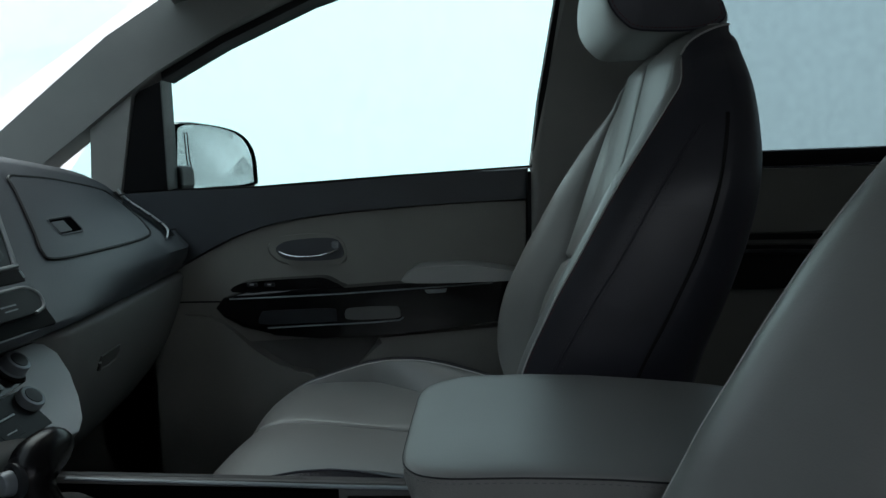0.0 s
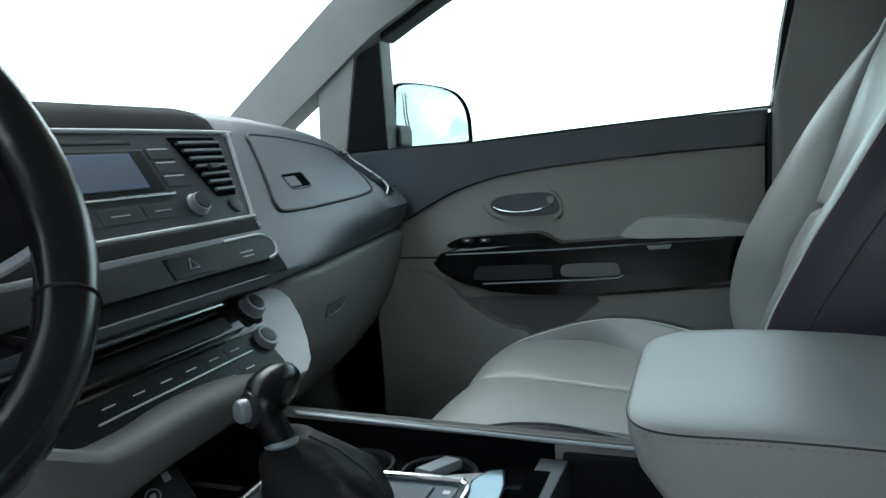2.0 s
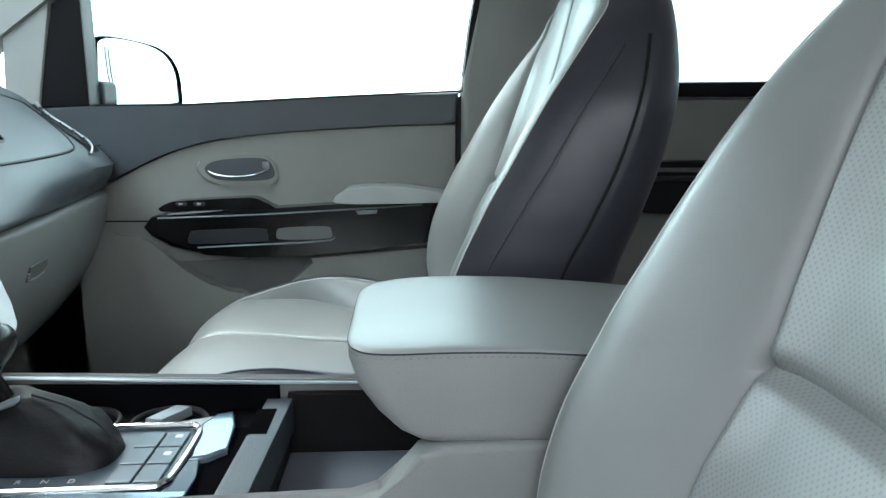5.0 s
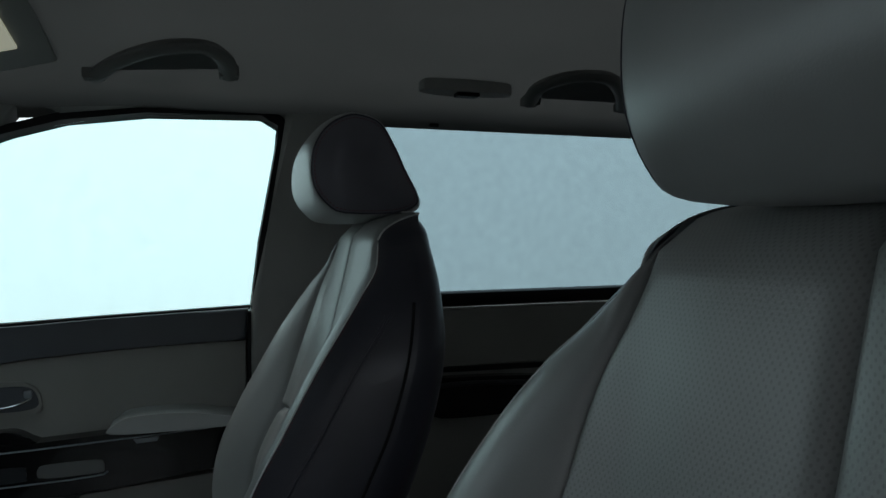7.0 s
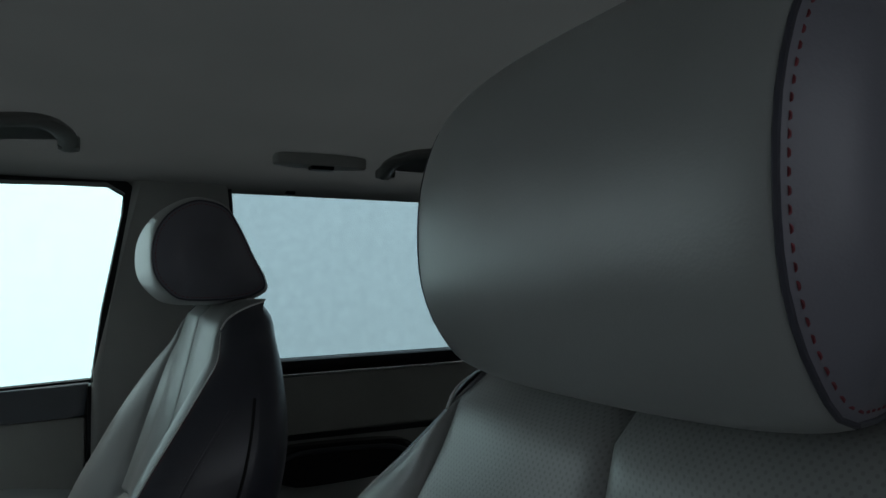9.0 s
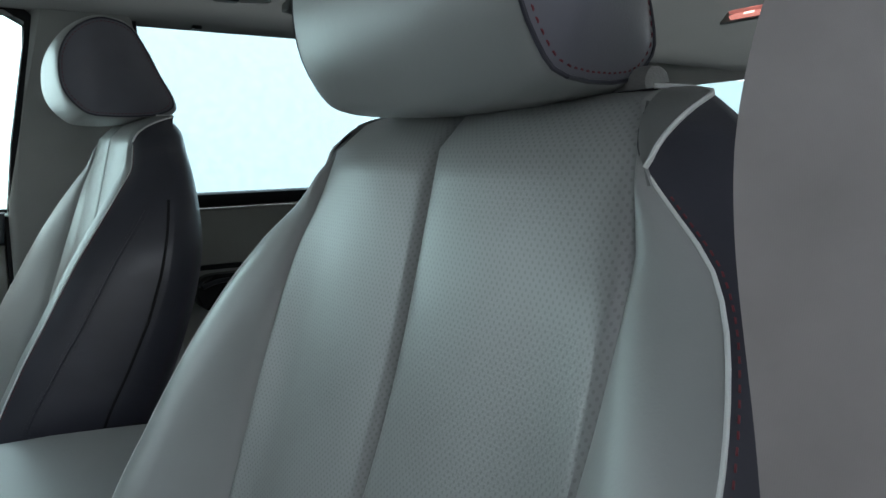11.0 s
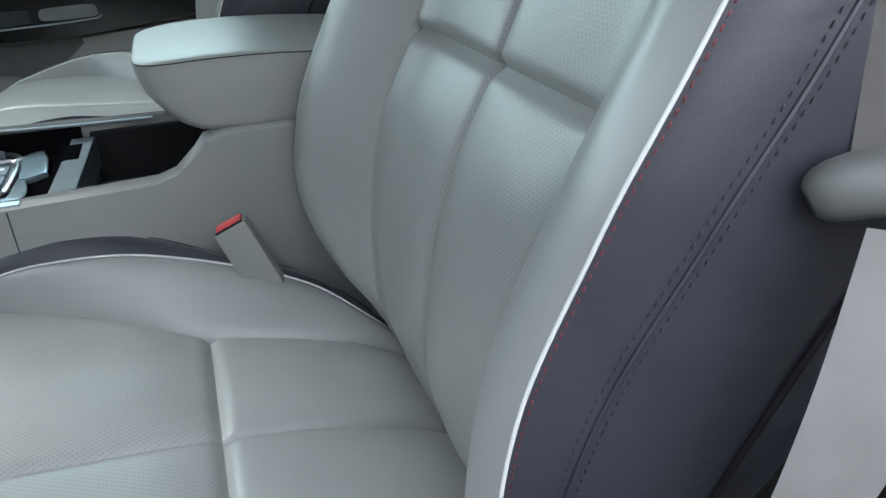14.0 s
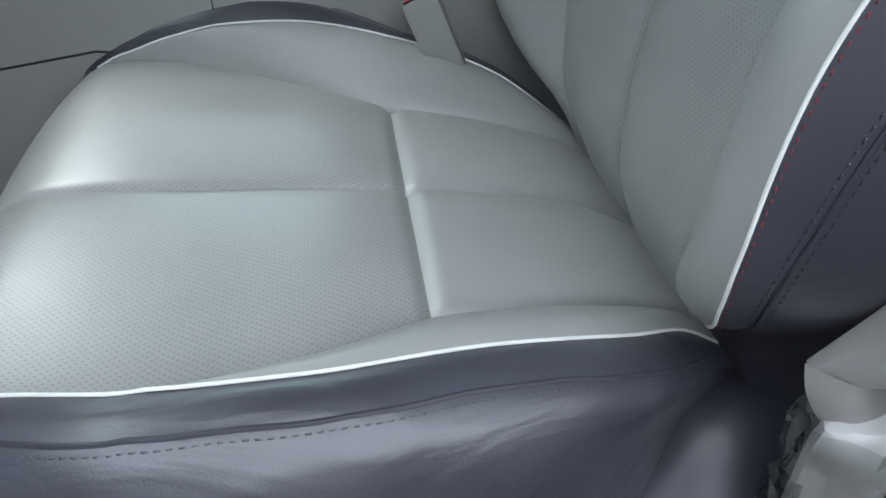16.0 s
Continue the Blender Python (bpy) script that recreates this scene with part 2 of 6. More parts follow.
def solo(name, bm, mat, label, category, kind="", angle=40):
    ob = new(name, finish(bm, name, mat, angle))
    return tagged(ob, label, category, "", kind)


def curve1(*knots):
    """A smooth function through (x, y) knots, with no overshoot."""
    ks = sorted(knots)
    xs, ys = [k[0] for k in ks], [k[1] for k in ks]
    d = [(ys[i + 1] - ys[i]) / (xs[i + 1] - xs[i]) for i in range(len(xs) - 1)]
    m = [d[0]] + [0 if d[i - 1] * d[i] <= 0 else 2 * d[i - 1] * d[i] / (d[i - 1] + d[i]) for i in range(1, len(d))] + [d[-1]]

    def f(x):
        if x <= xs[0]:
            return ys[0]
        if x >= xs[-1]:
            return ys[-1]
        i = max(k for k in range(len(xs) - 1) if xs[k] <= x)
        h = xs[i + 1] - xs[i]
        t = (x - xs[i]) / h
        return ((2 * t**3 - 3 * t**2 + 1) * ys[i] + (t**3 - 2 * t**2 + t) * h * m[i]
                + (-2 * t**3 + 3 * t**2) * ys[i + 1] + (t**3 - t**2) * h * m[i + 1])
    return f


def smooth_path(pts, n=6, closed=False):
    """Points on a Catmull-Rom curve through pts."""
    P = [Vector(p) for p in pts]
    out, k = [], len(P)
    for i in range(k if closed else k - 1):
        a, b, c, d = (P[(i + j) % k] if closed else P[min(max(i + j, 0), k - 1)] for j in (-1, 0, 1, 2))
        for s in range(n):
            t = s / n
            out.append(0.5 * (2 * b + (c - a) * t + (2 * a - 5 * b + 4 * c - d) * t * t + (3 * b - a - 3 * c + d) * t**3))
    if not closed:
        out.append(P[-1])
    return out


def bevelled(bm, r, seg=2, verts=None):
    if r > 0:
        edges = [e for e in bm.edges if len(e.link_faces) == 2 and e.calc_face_angle(0) > 0.6]
        bmesh.ops.bevel(bm, geom=edges, offset=r, segments=seg, affect="EDGES", profile=0.6, clamp_overlap=True)
    return bm


def box(x0, x1, y0, y1, z0, z1, r=0.003, seg=2, bm=None):
    b = bmesh.new()
    bmesh.ops.create_cube(b, size=1)
    bmesh.ops.transform(b, verts=b.verts, matrix=Matrix.Translation(((x0 + x1) / 2, (y0 + y1) / 2, (z0 + z1) / 2)) @ Matrix.Diagonal((abs(x1 - x0), abs(y1 - y0), abs(z1 - z0), 1)))
    bevelled(b, r, seg)
    return merge(bm, b)


def merge(bm, b):
    if bm is None:
        return b
    me = bpy.data.meshes.new("tmp")
    b.to_mesh(me)
    b.free()
    bm.from_mesh(me)
    bpy.data.meshes.remove(me)
    return bm


def prism(poly, axis, lo, hi, r=0.0, seg=2, bm=None, m=None):
    """A polygon of 2D points, pushed from lo to hi along the axis."""
    b = bmesh.new()
    put = {"x": lambda p, v: (v, p[0], p[1]), "y": lambda p, v: (p[0], v, p[1]), "z": lambda p, v: (p[0], p[1], v)}[axis]
    a = [b.verts.new(put(p, lo)) for p in poly]
    c = [b.verts.new(put(p, hi)) for p in poly]
    b.faces.new(a)
    b.faces.new(c[::-1])
    k = len(poly)
    for i in range(k):
        b.faces.new((a[i], c[i], c[(i + 1) % k], a[(i + 1) % k]))
    if r:
        caps = {e for v in (a, c) for i in range(k) for e in v[i].link_edges if e.other_vert(v[i]) in v}
        bmesh.ops.bevel(b, geom=list(caps), offset=r, segments=seg, affect="EDGES", profile=0.6, clamp_overlap=True)
    if m is not None:
        bmesh.ops.transform(b, verts=b.verts, matrix=m)
    return merge(bm, b)


def sheet(rows, uv=True, thick=0.0, bm=None, closed=False):
    """A smooth surface through rows of points."""
    b = bmesh.new()
    lay = b.loops.layers.uv.new("UVMap") if uv else None
    V = [[b.verts.new(p) for p in r] for r in rows]
    nu = len(rows[0])
    su = [[0.0] for _ in rows]
    for j, r in enumerate(rows):
        for i in range(1, nu):
            su[j].append(su[j][-1] + (Vector(r[i]) - Vector(r[i - 1])).length)
    mid = nu // 2
    sv = [0.0]
    for j in range(1, len(rows)):
        sv.append(sv[-1] + (Vector(rows[j][mid]) - Vector(rows[j - 1][mid])).length)
    for j in range(len(rows) - 1):
        for i in range(nu if closed else nu - 1):
            k = (i + 1) % nu
            try:
                f = b.faces.new((V[j][i], V[j][k], V[j + 1][k], V[j + 1][i]))
            except ValueError:
                continue
            if uv:
                for lp, (a, c) in zip(f.loops, ((j, i), (j, k), (j + 1, k), (j + 1, i))):
                    lp[lay].uv = (su[a][c] - su[a][mid], sv[a])
    if thick:
        bmesh.ops.solidify(b, geom=b.faces[:], thickness=thick)
    return merge(bm, b) if bm else b


def loft(rings, bm=None):
    """Closed rings joined into a solid with end caps."""
    b = sheet(rings, uv=False, closed=True)
    b.verts.ensure_lookup_table()
    k = len(rings[0])
    b.faces.new([b.verts[i] for i in range(k)][::-1])
    b.faces.new([b.verts[i] for i in range(len(rings) * k - k, len(rings) * k)])
    return merge(bm, b) if bm else b


def tube(path, r, sides=8, closed=False, bm=None, squash=1.0, up=(0, 0, 1)):
    """A round bar along a path; r may be one radius or one for each point."""
    P = [Vector(p) for p in path]
    rings = []
    for i, p in enumerate(P):
        if closed:
            t = P[(i + 1) % len(P)] - P[i - 1]
        else:
            t = P[min(i + 1, len(P) - 1)] - P[max(i - 1, 0)]
        t.normalize()
        a = t.cross(Vector(up))
        if a.length < 0.05:
            a = t.cross(Vector((1, 0, 0)))
        a.normalize()
        c = a.cross(t)
        rr = r[i] if isinstance(r, (list, tuple)) else r
        rings.append([p + a * rr * math.cos(2 * math.pi * s / sides) + c * rr * squash * math.sin(2 * math.pi * s / sides) for s in range(sides)])
    if closed:
        b = sheet(rings + [rings[0]], uv=False, closed=True)
        bmesh.ops.remove_doubles(b, verts=b.verts, dist=1e-6)
        return merge(bm, b) if bm else b
    return loft(rings, bm)


def lathe(profile, at, axis, sides=24, bm=None):
    """A turned part: (radius, height) profile along the axis from at."""
    q = Vector((0, 0, 1)).rotation_difference(Vector(axis).normalized()).to_matrix()
    rings = [[Vector(at) + q @ Vector((r * math.cos(2 * math.pi * s / sides), r * math.sin(2 * math.pi * s / sides), h)) for s in range(sides)] for r, h in profile]
    return loft(rings, bm)


def stitches(path, length, gap, r, normal, bm=None):
    """Short thread stitches along a path."""
    bm = bm or bmesh.new()
    P = [Vector(p) for p in path]
    pos, i = 0.0, 0
    seglen = [(P[k + 1] - P[k]).length for k in range(len(P) - 1)]
    total = sum(seglen)

    def at(s):
        k = 0
        while k < len(seglen) - 1 and s > seglen[k]:
            s -= seglen[k]
            k += 1
        return P[k].lerp(P[k + 1], min(1, s / max(seglen[k], 1e-9)))
    while pos + length < total:
        a, b = at(pos), at(pos + length)
        t = (b - a).normalized()
        c = t.cross(Vector(normal)).normalized() * r
        n = Vector(normal).normalized() * r
        v = [bm.verts.new(p) for p in (a - c, a + c, b + c, b - c, a.lerp(b, .3) + n - c * .6, a.lerp(b, .3) + n + c * .6, a.lerp(b, .7) + n + c * .6, a.lerp(b, .7) + n - c * .6)]
        for f in ((0, 1, 5, 4), (1, 2, 6, 5), (2, 3, 7, 6), (3, 0, 4, 7), (4, 5, 6, 7)):
            bm.faces.new([v[k] for k in f])
        pos += length + gap
    return bm


def plane_frame(o, u, v):
    """A placing matrix: local x along u, y along v, z out of the face."""
    u, v = Vector(u).normalized(), Vector(v).normalized()
    n = u.cross(v).normalized()
    return Matrix.Translation(o) @ Matrix((u, v, n)).transposed().to_4x4()


def plate(M, u0, u1, v0, v1, n0, n1, r=0.002, bm=None, seg=2):
    b = box(u0, u1, v0, v1, n0, n1, r, seg)
    bmesh.ops.transform(b, verts=b.verts, matrix=M)
    return merge(bm, b) if bm else b


def letters(text, size, M, mat, parent, name="lettering"):
    cu = bpy.data.curves.new("txt", "FONT")
    cu.body, cu.size, cu.extrude, cu.align_x, cu.align_y = text, size, 0.0003, "CENTER", "CENTER"
    ob = bpy.data.objects.new("txt", cu)
    me = bpy.data.meshes.new_from_object(ob)
    bpy.data.objects.remove(ob)
    me.transform(M)
    me.materials.clear()
    me.materials.append(mat)
    o = new(name, me)
    o.parent = parent
    o.matrix_parent_inverse = WORLD_OF.get(parent.name, Matrix()).inverted()
    return o


# ---- setting ----
def ground():
    b = bmesh.new()
    bmesh.ops.create_circle(b, cap_ends=True, radius=400, segments=48)
    bmesh.ops.translate(b, verts=b.verts, vec=(0, 0, -0.38))
    solo("ground", b, ASPHALT, "flat dark asphalt around the vehicle", "ground", "structure")
    # added glowing ring: whitens the distance and lights the cabin through the windows
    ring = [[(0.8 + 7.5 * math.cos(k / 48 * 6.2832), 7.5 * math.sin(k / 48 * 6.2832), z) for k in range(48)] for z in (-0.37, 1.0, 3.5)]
    solo("backdrop", sheet(ring, uv=False, closed=True), SKYGLOW, "added glowing white ring standing in for bright sky and distance", "backdrop", "structure")
    # added, out of view: cuts doorway light, taller towards the front
    solo("light_blocker_driver_side", prism([(-4.5, -0.38), (6.0, -0.38), (6.0, 1.15), (-0.6, 1.15), (-0.6, 2.6), (-4.5, 2.6)], "y", -2.6, -2.35, 0.01), BLOCKER, "added unseen grey blocker that limits light through the driver's doorway", "wall", "structure")
    # added, out of view: cuts low sky light coming through the windscreen
    solo("light_blocker_ahead", box(-2.95, -2.70, -2.35, 0.95, -0.38, 2.5, 0.01), BLOCKER, "added unseen grey blocker that limits light through the windscreen", "wall", "structure")


def floor_pan():
    b = box(-1.15, 2.6, -0.74, 0.79, 0.02, 0.10, 0.01)
    solo("floor", b, CARPET, "dark carpeted floor of the vehicle cabin", "floor", "structure")


def roof_z(y):
    return 1.345 - 0.088 * (abs(y) / 0.70) ** 2.2


def headliner():
    rows = []
    for x in (-0.62, -0.55, -0.45, -0.2, 0.2, 0.8, 1.4, 2.0, 2.4, 2.55):
        drop = 0.05 * max(0, (-0.3 - x) / 0.3) ** 1.5 + 0.03 * max(0, (x - 1.6) / 0.9) ** 2
        rows.append([(x, y, roof_z(y) - drop) for y in [-0.74 + 1.48 * i / 24 for i in range(25)]])
    b = sheet(rows, uv=False, thick=0.05)
    solo("ceiling", b, HEAD, "grey woven cloth headliner curving down to the side windows", "ceiling", "structure")


WIN_TOP = [(-0.662, 1.077), (-0.55, 1.138), (-0.394, 1.203), (-0.313, 1.228), (-0.184, 1.246), (0.005, 1.254), (0.036, 1.236)]
BELTLINE = [(-0.76, 0.884), (-0.505, 0.886), (-0.259, 0.900), (-0.016, 0.912)]
lean = lambda z: 0.757 - 0.09 * (z - 0.90)      # the side leans in towards the roof


def leaned(b):
    for v in b.verts:
        v.co.y += (lean(v.co.z) - 0.757) if v.co.z > 0.90 else 0
    return b


def cabin_sides():
    w = thing("wall_passenger_side", (0.1, 0.76, 0.1), "grey pillar trims and roof rail along the passenger side", "wall", kind="structure")
    a = [(-1.15, 0.86), (-0.993, 0.972), (-0.87, 1.063), (-0.747, 1.153), (-0.62, 1.225), (-0.50, 1.275), (-0.36, 1.262), (-0.394, 1.216), (-0.55, 1.151), (-0.668, 1.09), (-0.713, 1.060), (-0.800, 0.998), (-0.885, 0.940), (-0.98, 0.86)]
    part("pillar_trim", leaned(prism(a, "y", 0.725, 0.79, 0.012)), TRIM, w, "pale grey windscreen pillar trim")
    part("pillar_post", leaned(prism([(-0.800, 0.9985), (-0.713, 1.061), (-0.757, 0.86), (-0.812, 0.86)], "y", 0.733, 0.79, 0.008)), TRIM, w)
    rail = [(-0.50, 1.29), (-0.36, 1.262), (-0.313, 1.238), (-0.184, 1.256), (0.0, 1.266), (0.2, 1.274), (0.8, 1.272), (1.6, 1.24), (2.45, 1.26), (2.5, 1.31), (1.6, 1.32), (0.0, 1.33), (-0.4, 1.33)]
    part("roof_rail", leaned(prism(rail, "y", 0.735, 0.80, 0.01)), TRIM, w)
    bp = [(0.046, 1.268), (0.196, 1.268), (0.205, 1.25), (0.24, 0.93), (0.30, 0.28), (-0.013, 0.28), (-0.013, 0.93), (0.014, 1.05)]
    part("centre_pillar", leaned(prism(bp, "y", 0.735, 0.80, 0.014)), TRIM, w, "grey centre pillar trim between the doors")
    part("rocker", box(-1.1, 2.55, 0.70, 0.83, 0.06, 0.29, 0.02), HARD, w)
    rear = [(1.32, 0.28), (2.55, 0.28), (2.55, 0.95), (2.42, 0.96), (1.765, 0.957), (1.725, 1.0), (1.73, 1.175), (1.76, 1.21), (2.10, 1.238), (2.44, 1.245), (2.55, 1.31), (1.32, 1.31)]
    part("rear_panel", leaned(prism(rear, "y", 0.735, 0.80, 0.01)), TRIM, w)
    part("rear_end", leaned(prism([(2.40, 0.94), (2.55, 0.94), (2.55, 1.31), (2.46, 1.26)], "y", 0.74, 0.80, 0.006)), TRIM, w)
    g = solo("window_3", leaned(prism([(1.66, 0.955), (2.43, 0.96), (2.45, 1.25), (1.69, 1.21)], "y", 0.768, 0.772)), TINT, "tinted rear quarter window", "window", "structure")
    g.visible_shadow = False
    g = solo("window_2", leaned(prism([(-0.88, 0.90), (-0.80, 0.90), (-0.80, 0.985), (-0.815, 0.98)], "y", 0.762, 0.766)), WINDOW, "small triangular quarter window", "window", "structure")
    g.visible_shadow = False
    d = thing("wall_driver_side", (0.1, -0.76, 0.1), "grey trim round the driver's open doorway", "wall", kind="structure")
    part("centre_pillar", prism([(0.20, 1.30), (0.33, 1.30), (0.40, 0.93), (0.42, 0.10), (0.22, 0.10), (0.22, 0.93)], "y", -0.80, -0.735, 0.014), TRIM, d)
    part("roof_rail", box(-0.5, 2.5, -0.78, -0.70, 1.27, 1.34, 0.02), TRIM, d)
    part("rear_panel", box(0.40, 2.55, -0.80, -0.745, 0.10, 0.93, 0.02), DOORG, d)
    part("rear_post", box(2.3, 2.55, -0.80, -0.745, 0.93, 1.3, 0.02), TRIM, d)
    part("sill", box(-0.9, 0.45, -0.80, -0.70, 0.06, 0.17, 0.015), DASH, d, "dark ribbed door sill")
    for k in range(4):
        part("sill_rib", box(-0.85, 0.42, -0.79 + 0.018 * k, -0.782 + 0.018 * k, 0.165, 0.176, 0.002), RUBBER, d)
    # window out of view, darkened only to dim the rear of the cabin
    g = solo("window_4", box(0.36, 2.3, -0.772, -0.768, 0.93, 1.28, 0), LIGHTCUT, "unseen rear side window on the driver's side, darkened to cut light", "window", "structure")
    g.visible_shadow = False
    part("tailgate", box(2.55, 2.62, -0.76, 0.79, 0.10, 0.95, 0.02), HARD, thing("wall_rear", (2.58, 0, 0.1), "grey tailgate trim", "wall", kind="structure"))
    # also out of view; its dark pane holds back light from behind
    g = solo("window_5", box(2.575, 2.58, -0.70, 0.72, 0.95, 1.27, 0), LIGHTCUT, "unseen tailgate window, darkened to cut light", "window", "structure")
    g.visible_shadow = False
    fw = thing("wall_front", (-1.15, 0, 0.1), "dark firewall and cowl under the windscreen", "wall", kind="structure")
    part("firewall", box(-1.20, -1.12, -0.76, 0.79, 0.08, 0.90, 0.01), BLACK, fw)
    part("cowl", box(-1.55, -1.12, -0.76, 0.79, 0.82, 0.89, 0.02), BLACK, fw)
    ws = sheet([[(-1.22 + 0.02 * (1 - (y / 0.75) ** 2) - 0.10 * (1 - (y / 0.75) ** 2) * (1 - t) + t * 0.68, y * (1 - 0.06 * t), 0.905 + t * 0.40) for y in [-0.75 + 1.5 * i / 12 for i in range(13)]] for t in [j / 8 for j in range(9)]], uv=False, thick=0.004)
    g = solo("window_1", ws, WINDOW, "clear raked windscreen", "window", "structure")
    g.visible_shadow = False


# ---- seats ----
def fine(n, tight=0.018):
    """Steps from 0 to 1, close together at both ends."""
    inner = [i / n for i in range(1, n)]
    return [0, tight * 0.4, tight, tight * 2] + [x for x in inner if tight * 2.5 < x < 1 - tight * 2.5] + [1 - tight * 2, 1 - tight, 1 - tight * 0.4, 1]


def seat(name, yc, dx, dz, outer, label, side_shield, puffy=1.0, head_y=0.0, slid=(0.0, 0.0)):
    """A bucket seat; outer is the side (+1 or -1 in y) that faces its door."""
    S = thing(name, (-0.15 + dx, yc, 0.10), label, "car seat", "front seats")
    at = lambda x, u, z: (x + dx, yc + u, z + dz)

    # backrest: front line, half width at the piping, bolster depth, seam lines
    xf = curve1((0.40, 0.07), (0.44, 0.052), (0.47, 0.040), (0.50, 0.030), (0.53, 0.026), (0.57, 0.027), (0.62, 0.034), (0.68, 0.050), (0.745, 0.080), (0.80, 0.105), (0.85, 0.124), (0.90, 0.139), (0.94, 0.149), (0.97, 0.156), (1.0, 0.163), (1.03, 0.168))
    hp = curve1((0.40, 0.15), (0.46, 0.132), (0.48, 0.140), (0.50, 0.160), (0.53, 0.202), (0.56, 0.230), (0.59, 0.242), (0.62, 0.246), (0.68, 0.243), (0.745, 0.242), (0.80, 0.241), (0.85, 0.237), (0.90, 0.229), (0.94, 0.212), (0.965, 0.191), (0.985, 0.166), (1.0, 0.148), (1.015, 0.136), (1.03, 0.124))
    pr = curve1((0.40, 0.0), (0.49, 0.004), (0.52, 0.024), (0.55, 0.042), (0.57, 0.050), (0.62, 0.060), (0.68, 0.064), (0.745, 0.065), (0.80, 0.060), (0.85, 0.051), (0.90, 0.034), (0.94, 0.016), (0.97, 0.002), (1.0, 0.0), (1.03, 0.0))
    sm = curve1((0.40, 0.10), (0.46, 0.112), (0.52, 0.130), (0.57, 0.144), (0.62, 0.150), (0.68, 0.152), (0.745, 0.151), (0.80, 0.157), (0.85, 0.161), (0.90, 0.162), (0.94, 0.159), (0.97, 0.153), (0.985, 0.148), (1.0, 0.1445), (1.015, 0.1325), (1.03, 0.1205))
    hs = curve1((0.40, 0.185), (0.50, 0.200), (0.56, 0.232), (0.62, 0.252), (0.70, 0.265), (0.75, 0.269), (0.85, 0.267), (0.92, 0.250), (0.97, 0.220), (1.0, 0.182), (1.02, 0.145), (1.03, 0.130))

    TOP, ROUND = 1.0, 0.033

    def level(t):
        """The height, how far the front has rolled back, and how far the back has come forward, over the top edge."""
        if t <= TOP:
            return t, 0.0, 0.0
        a = (t - TOP) / 0.03 * math.pi / 2
        return TOP + ROUND * math.sin(a), 0.045 * (1 - math.cos(a)), 0.05 * (1 - math.cos(a))

    def front(u, t):
        z, roll, _ = level(t)
        h, s = hp(t), sm(t)
        a = min(1, abs(u) / h)
        k = min(max((a - 0.50) / 0.46, 0), 1)
        rise = pr(t) * (k * k * (3 - 2 * k))
        crown = -0.004 * (1 - (u / h) ** 2)
        dip = 0.0055 * math.exp(-((abs(u) - s) / 0.0035) ** 2) * (1 if t < 1.0 else 0.4)
        if abs(u) < s + 0.002:
            dip += 0.005 * math.exp(-(u / 0.0035) ** 2)
            dip += 0.008 * math.exp(-((t - 0.747) / 0.005) ** 2)
            puff = 0.006 * abs(math.sin(math.pi * min(1, abs(u) / s))) ** 0.7 * min(1, abs(t - 0.747) / 0.05)
        else:
            puff = 0.006 * math.sin(math.pi * min(1, max(0, (abs(u) - s) / max(h - s, 1e-4)))) ** 0.8
        return at(xf(t) + roll - rise + crown + dip - puff, u, z)

    low = [0.40 + 0.342 * k for k in fine(20, 0.012)]
    high = [0.752 + (1.03 - 0.752) * k for k in fine(22, 0.016)]
    seam_z = [0.744, 0.747, 0.750]
    cols = fine(9, 0.025)
    for zs, upper in ((low + seam_z[:2], False), (seam_z[1:] + high, True)):
        for sgn in (-1, 1):
            rows = [[front(sgn * sm(t) * k, t) for k in cols] for t in zs]
            part("upper_back_panel" if upper else "lower_back_panel", sheet(rows), PERF, S, "perforated grey leather panel")
    allz = low + seam_z + high
    for sgn in (-1, 1):
        rows = [[front(sgn * (sm(t) + (hp(t) - sm(t)) * k), t) for k in fine(8, 0.03)] for t in allz]
        part("back_bolster", sheet(rows), GREY, S, "smooth grey leather bolster")

    DEEP = curve1((0.40, 0.10), (0.55, 0.115), (0.66, 0.104), (0.80, 0.091), (0.88, 0.080), (0.95, 0.064), (1.0, 0.054), (1.03, 0.055))

    def shell_side(t, sgn):
        z, roll, fore = level(t)
        h, s, x = hp(t), hs(t), xf(t)
        deep = DEEP(t)
        side = []
        xp = x + roll - pr(t)
        for k in range(9):                      # piping round to the back corner
            a = k / 8 * math.pi / 2
            side.append((xp + (x + min(0.055, deep * 0.6) + roll * 0.3 - xp) * math.sin(a) ** 1.4, h + (s - h) * math.sin(a) ** 0.75))
        side += [(x + deep * 0.8 + roll * .2, s * 0.985), (x + deep - fore * .5, s * 0.935), (x + deep * 1.15 - fore * .6, s * 0.82), (x + deep * 1.25 - fore * .7, s * 0.6), (x + deep * 1.27 - fore * .7, 0.0)]
        return [at(px, sgn * u, z) for px, u in side]

    def shell_row(t):
        return shell_side(t, 1), shell_side(t, -1)[:-1]

    def from_edge(t, sgn, d):
        """The point on the side cover at a distance d behind the piping."""
        q = [Vector(p) for p in shell_side(t, sgn)]
        for p0, p1 in zip(q, q[1:]):
            e = (p1 - p0).length
            if d <= e:
                return p0.lerp(p1, d / e)
            d -= e
        return q[-1]

    shell_t = sorted(set([0.36, 0.38] + [0.40 + 0.6 * k / 60 for k in range(61)] + [1.004, 1.008, 1.013, 1.018, 1.023, 1.027, 1.03]))
    for sgn in (-1, 1):
        rows = []
        for t in shell_t:
            R, L = shell_row(t)
            r = R if sgn > 0 else L + [R[-1]]
            rows.append(r)
        part("side_cover", sheet(rows), DARK, S, "charcoal leather side and back cover")
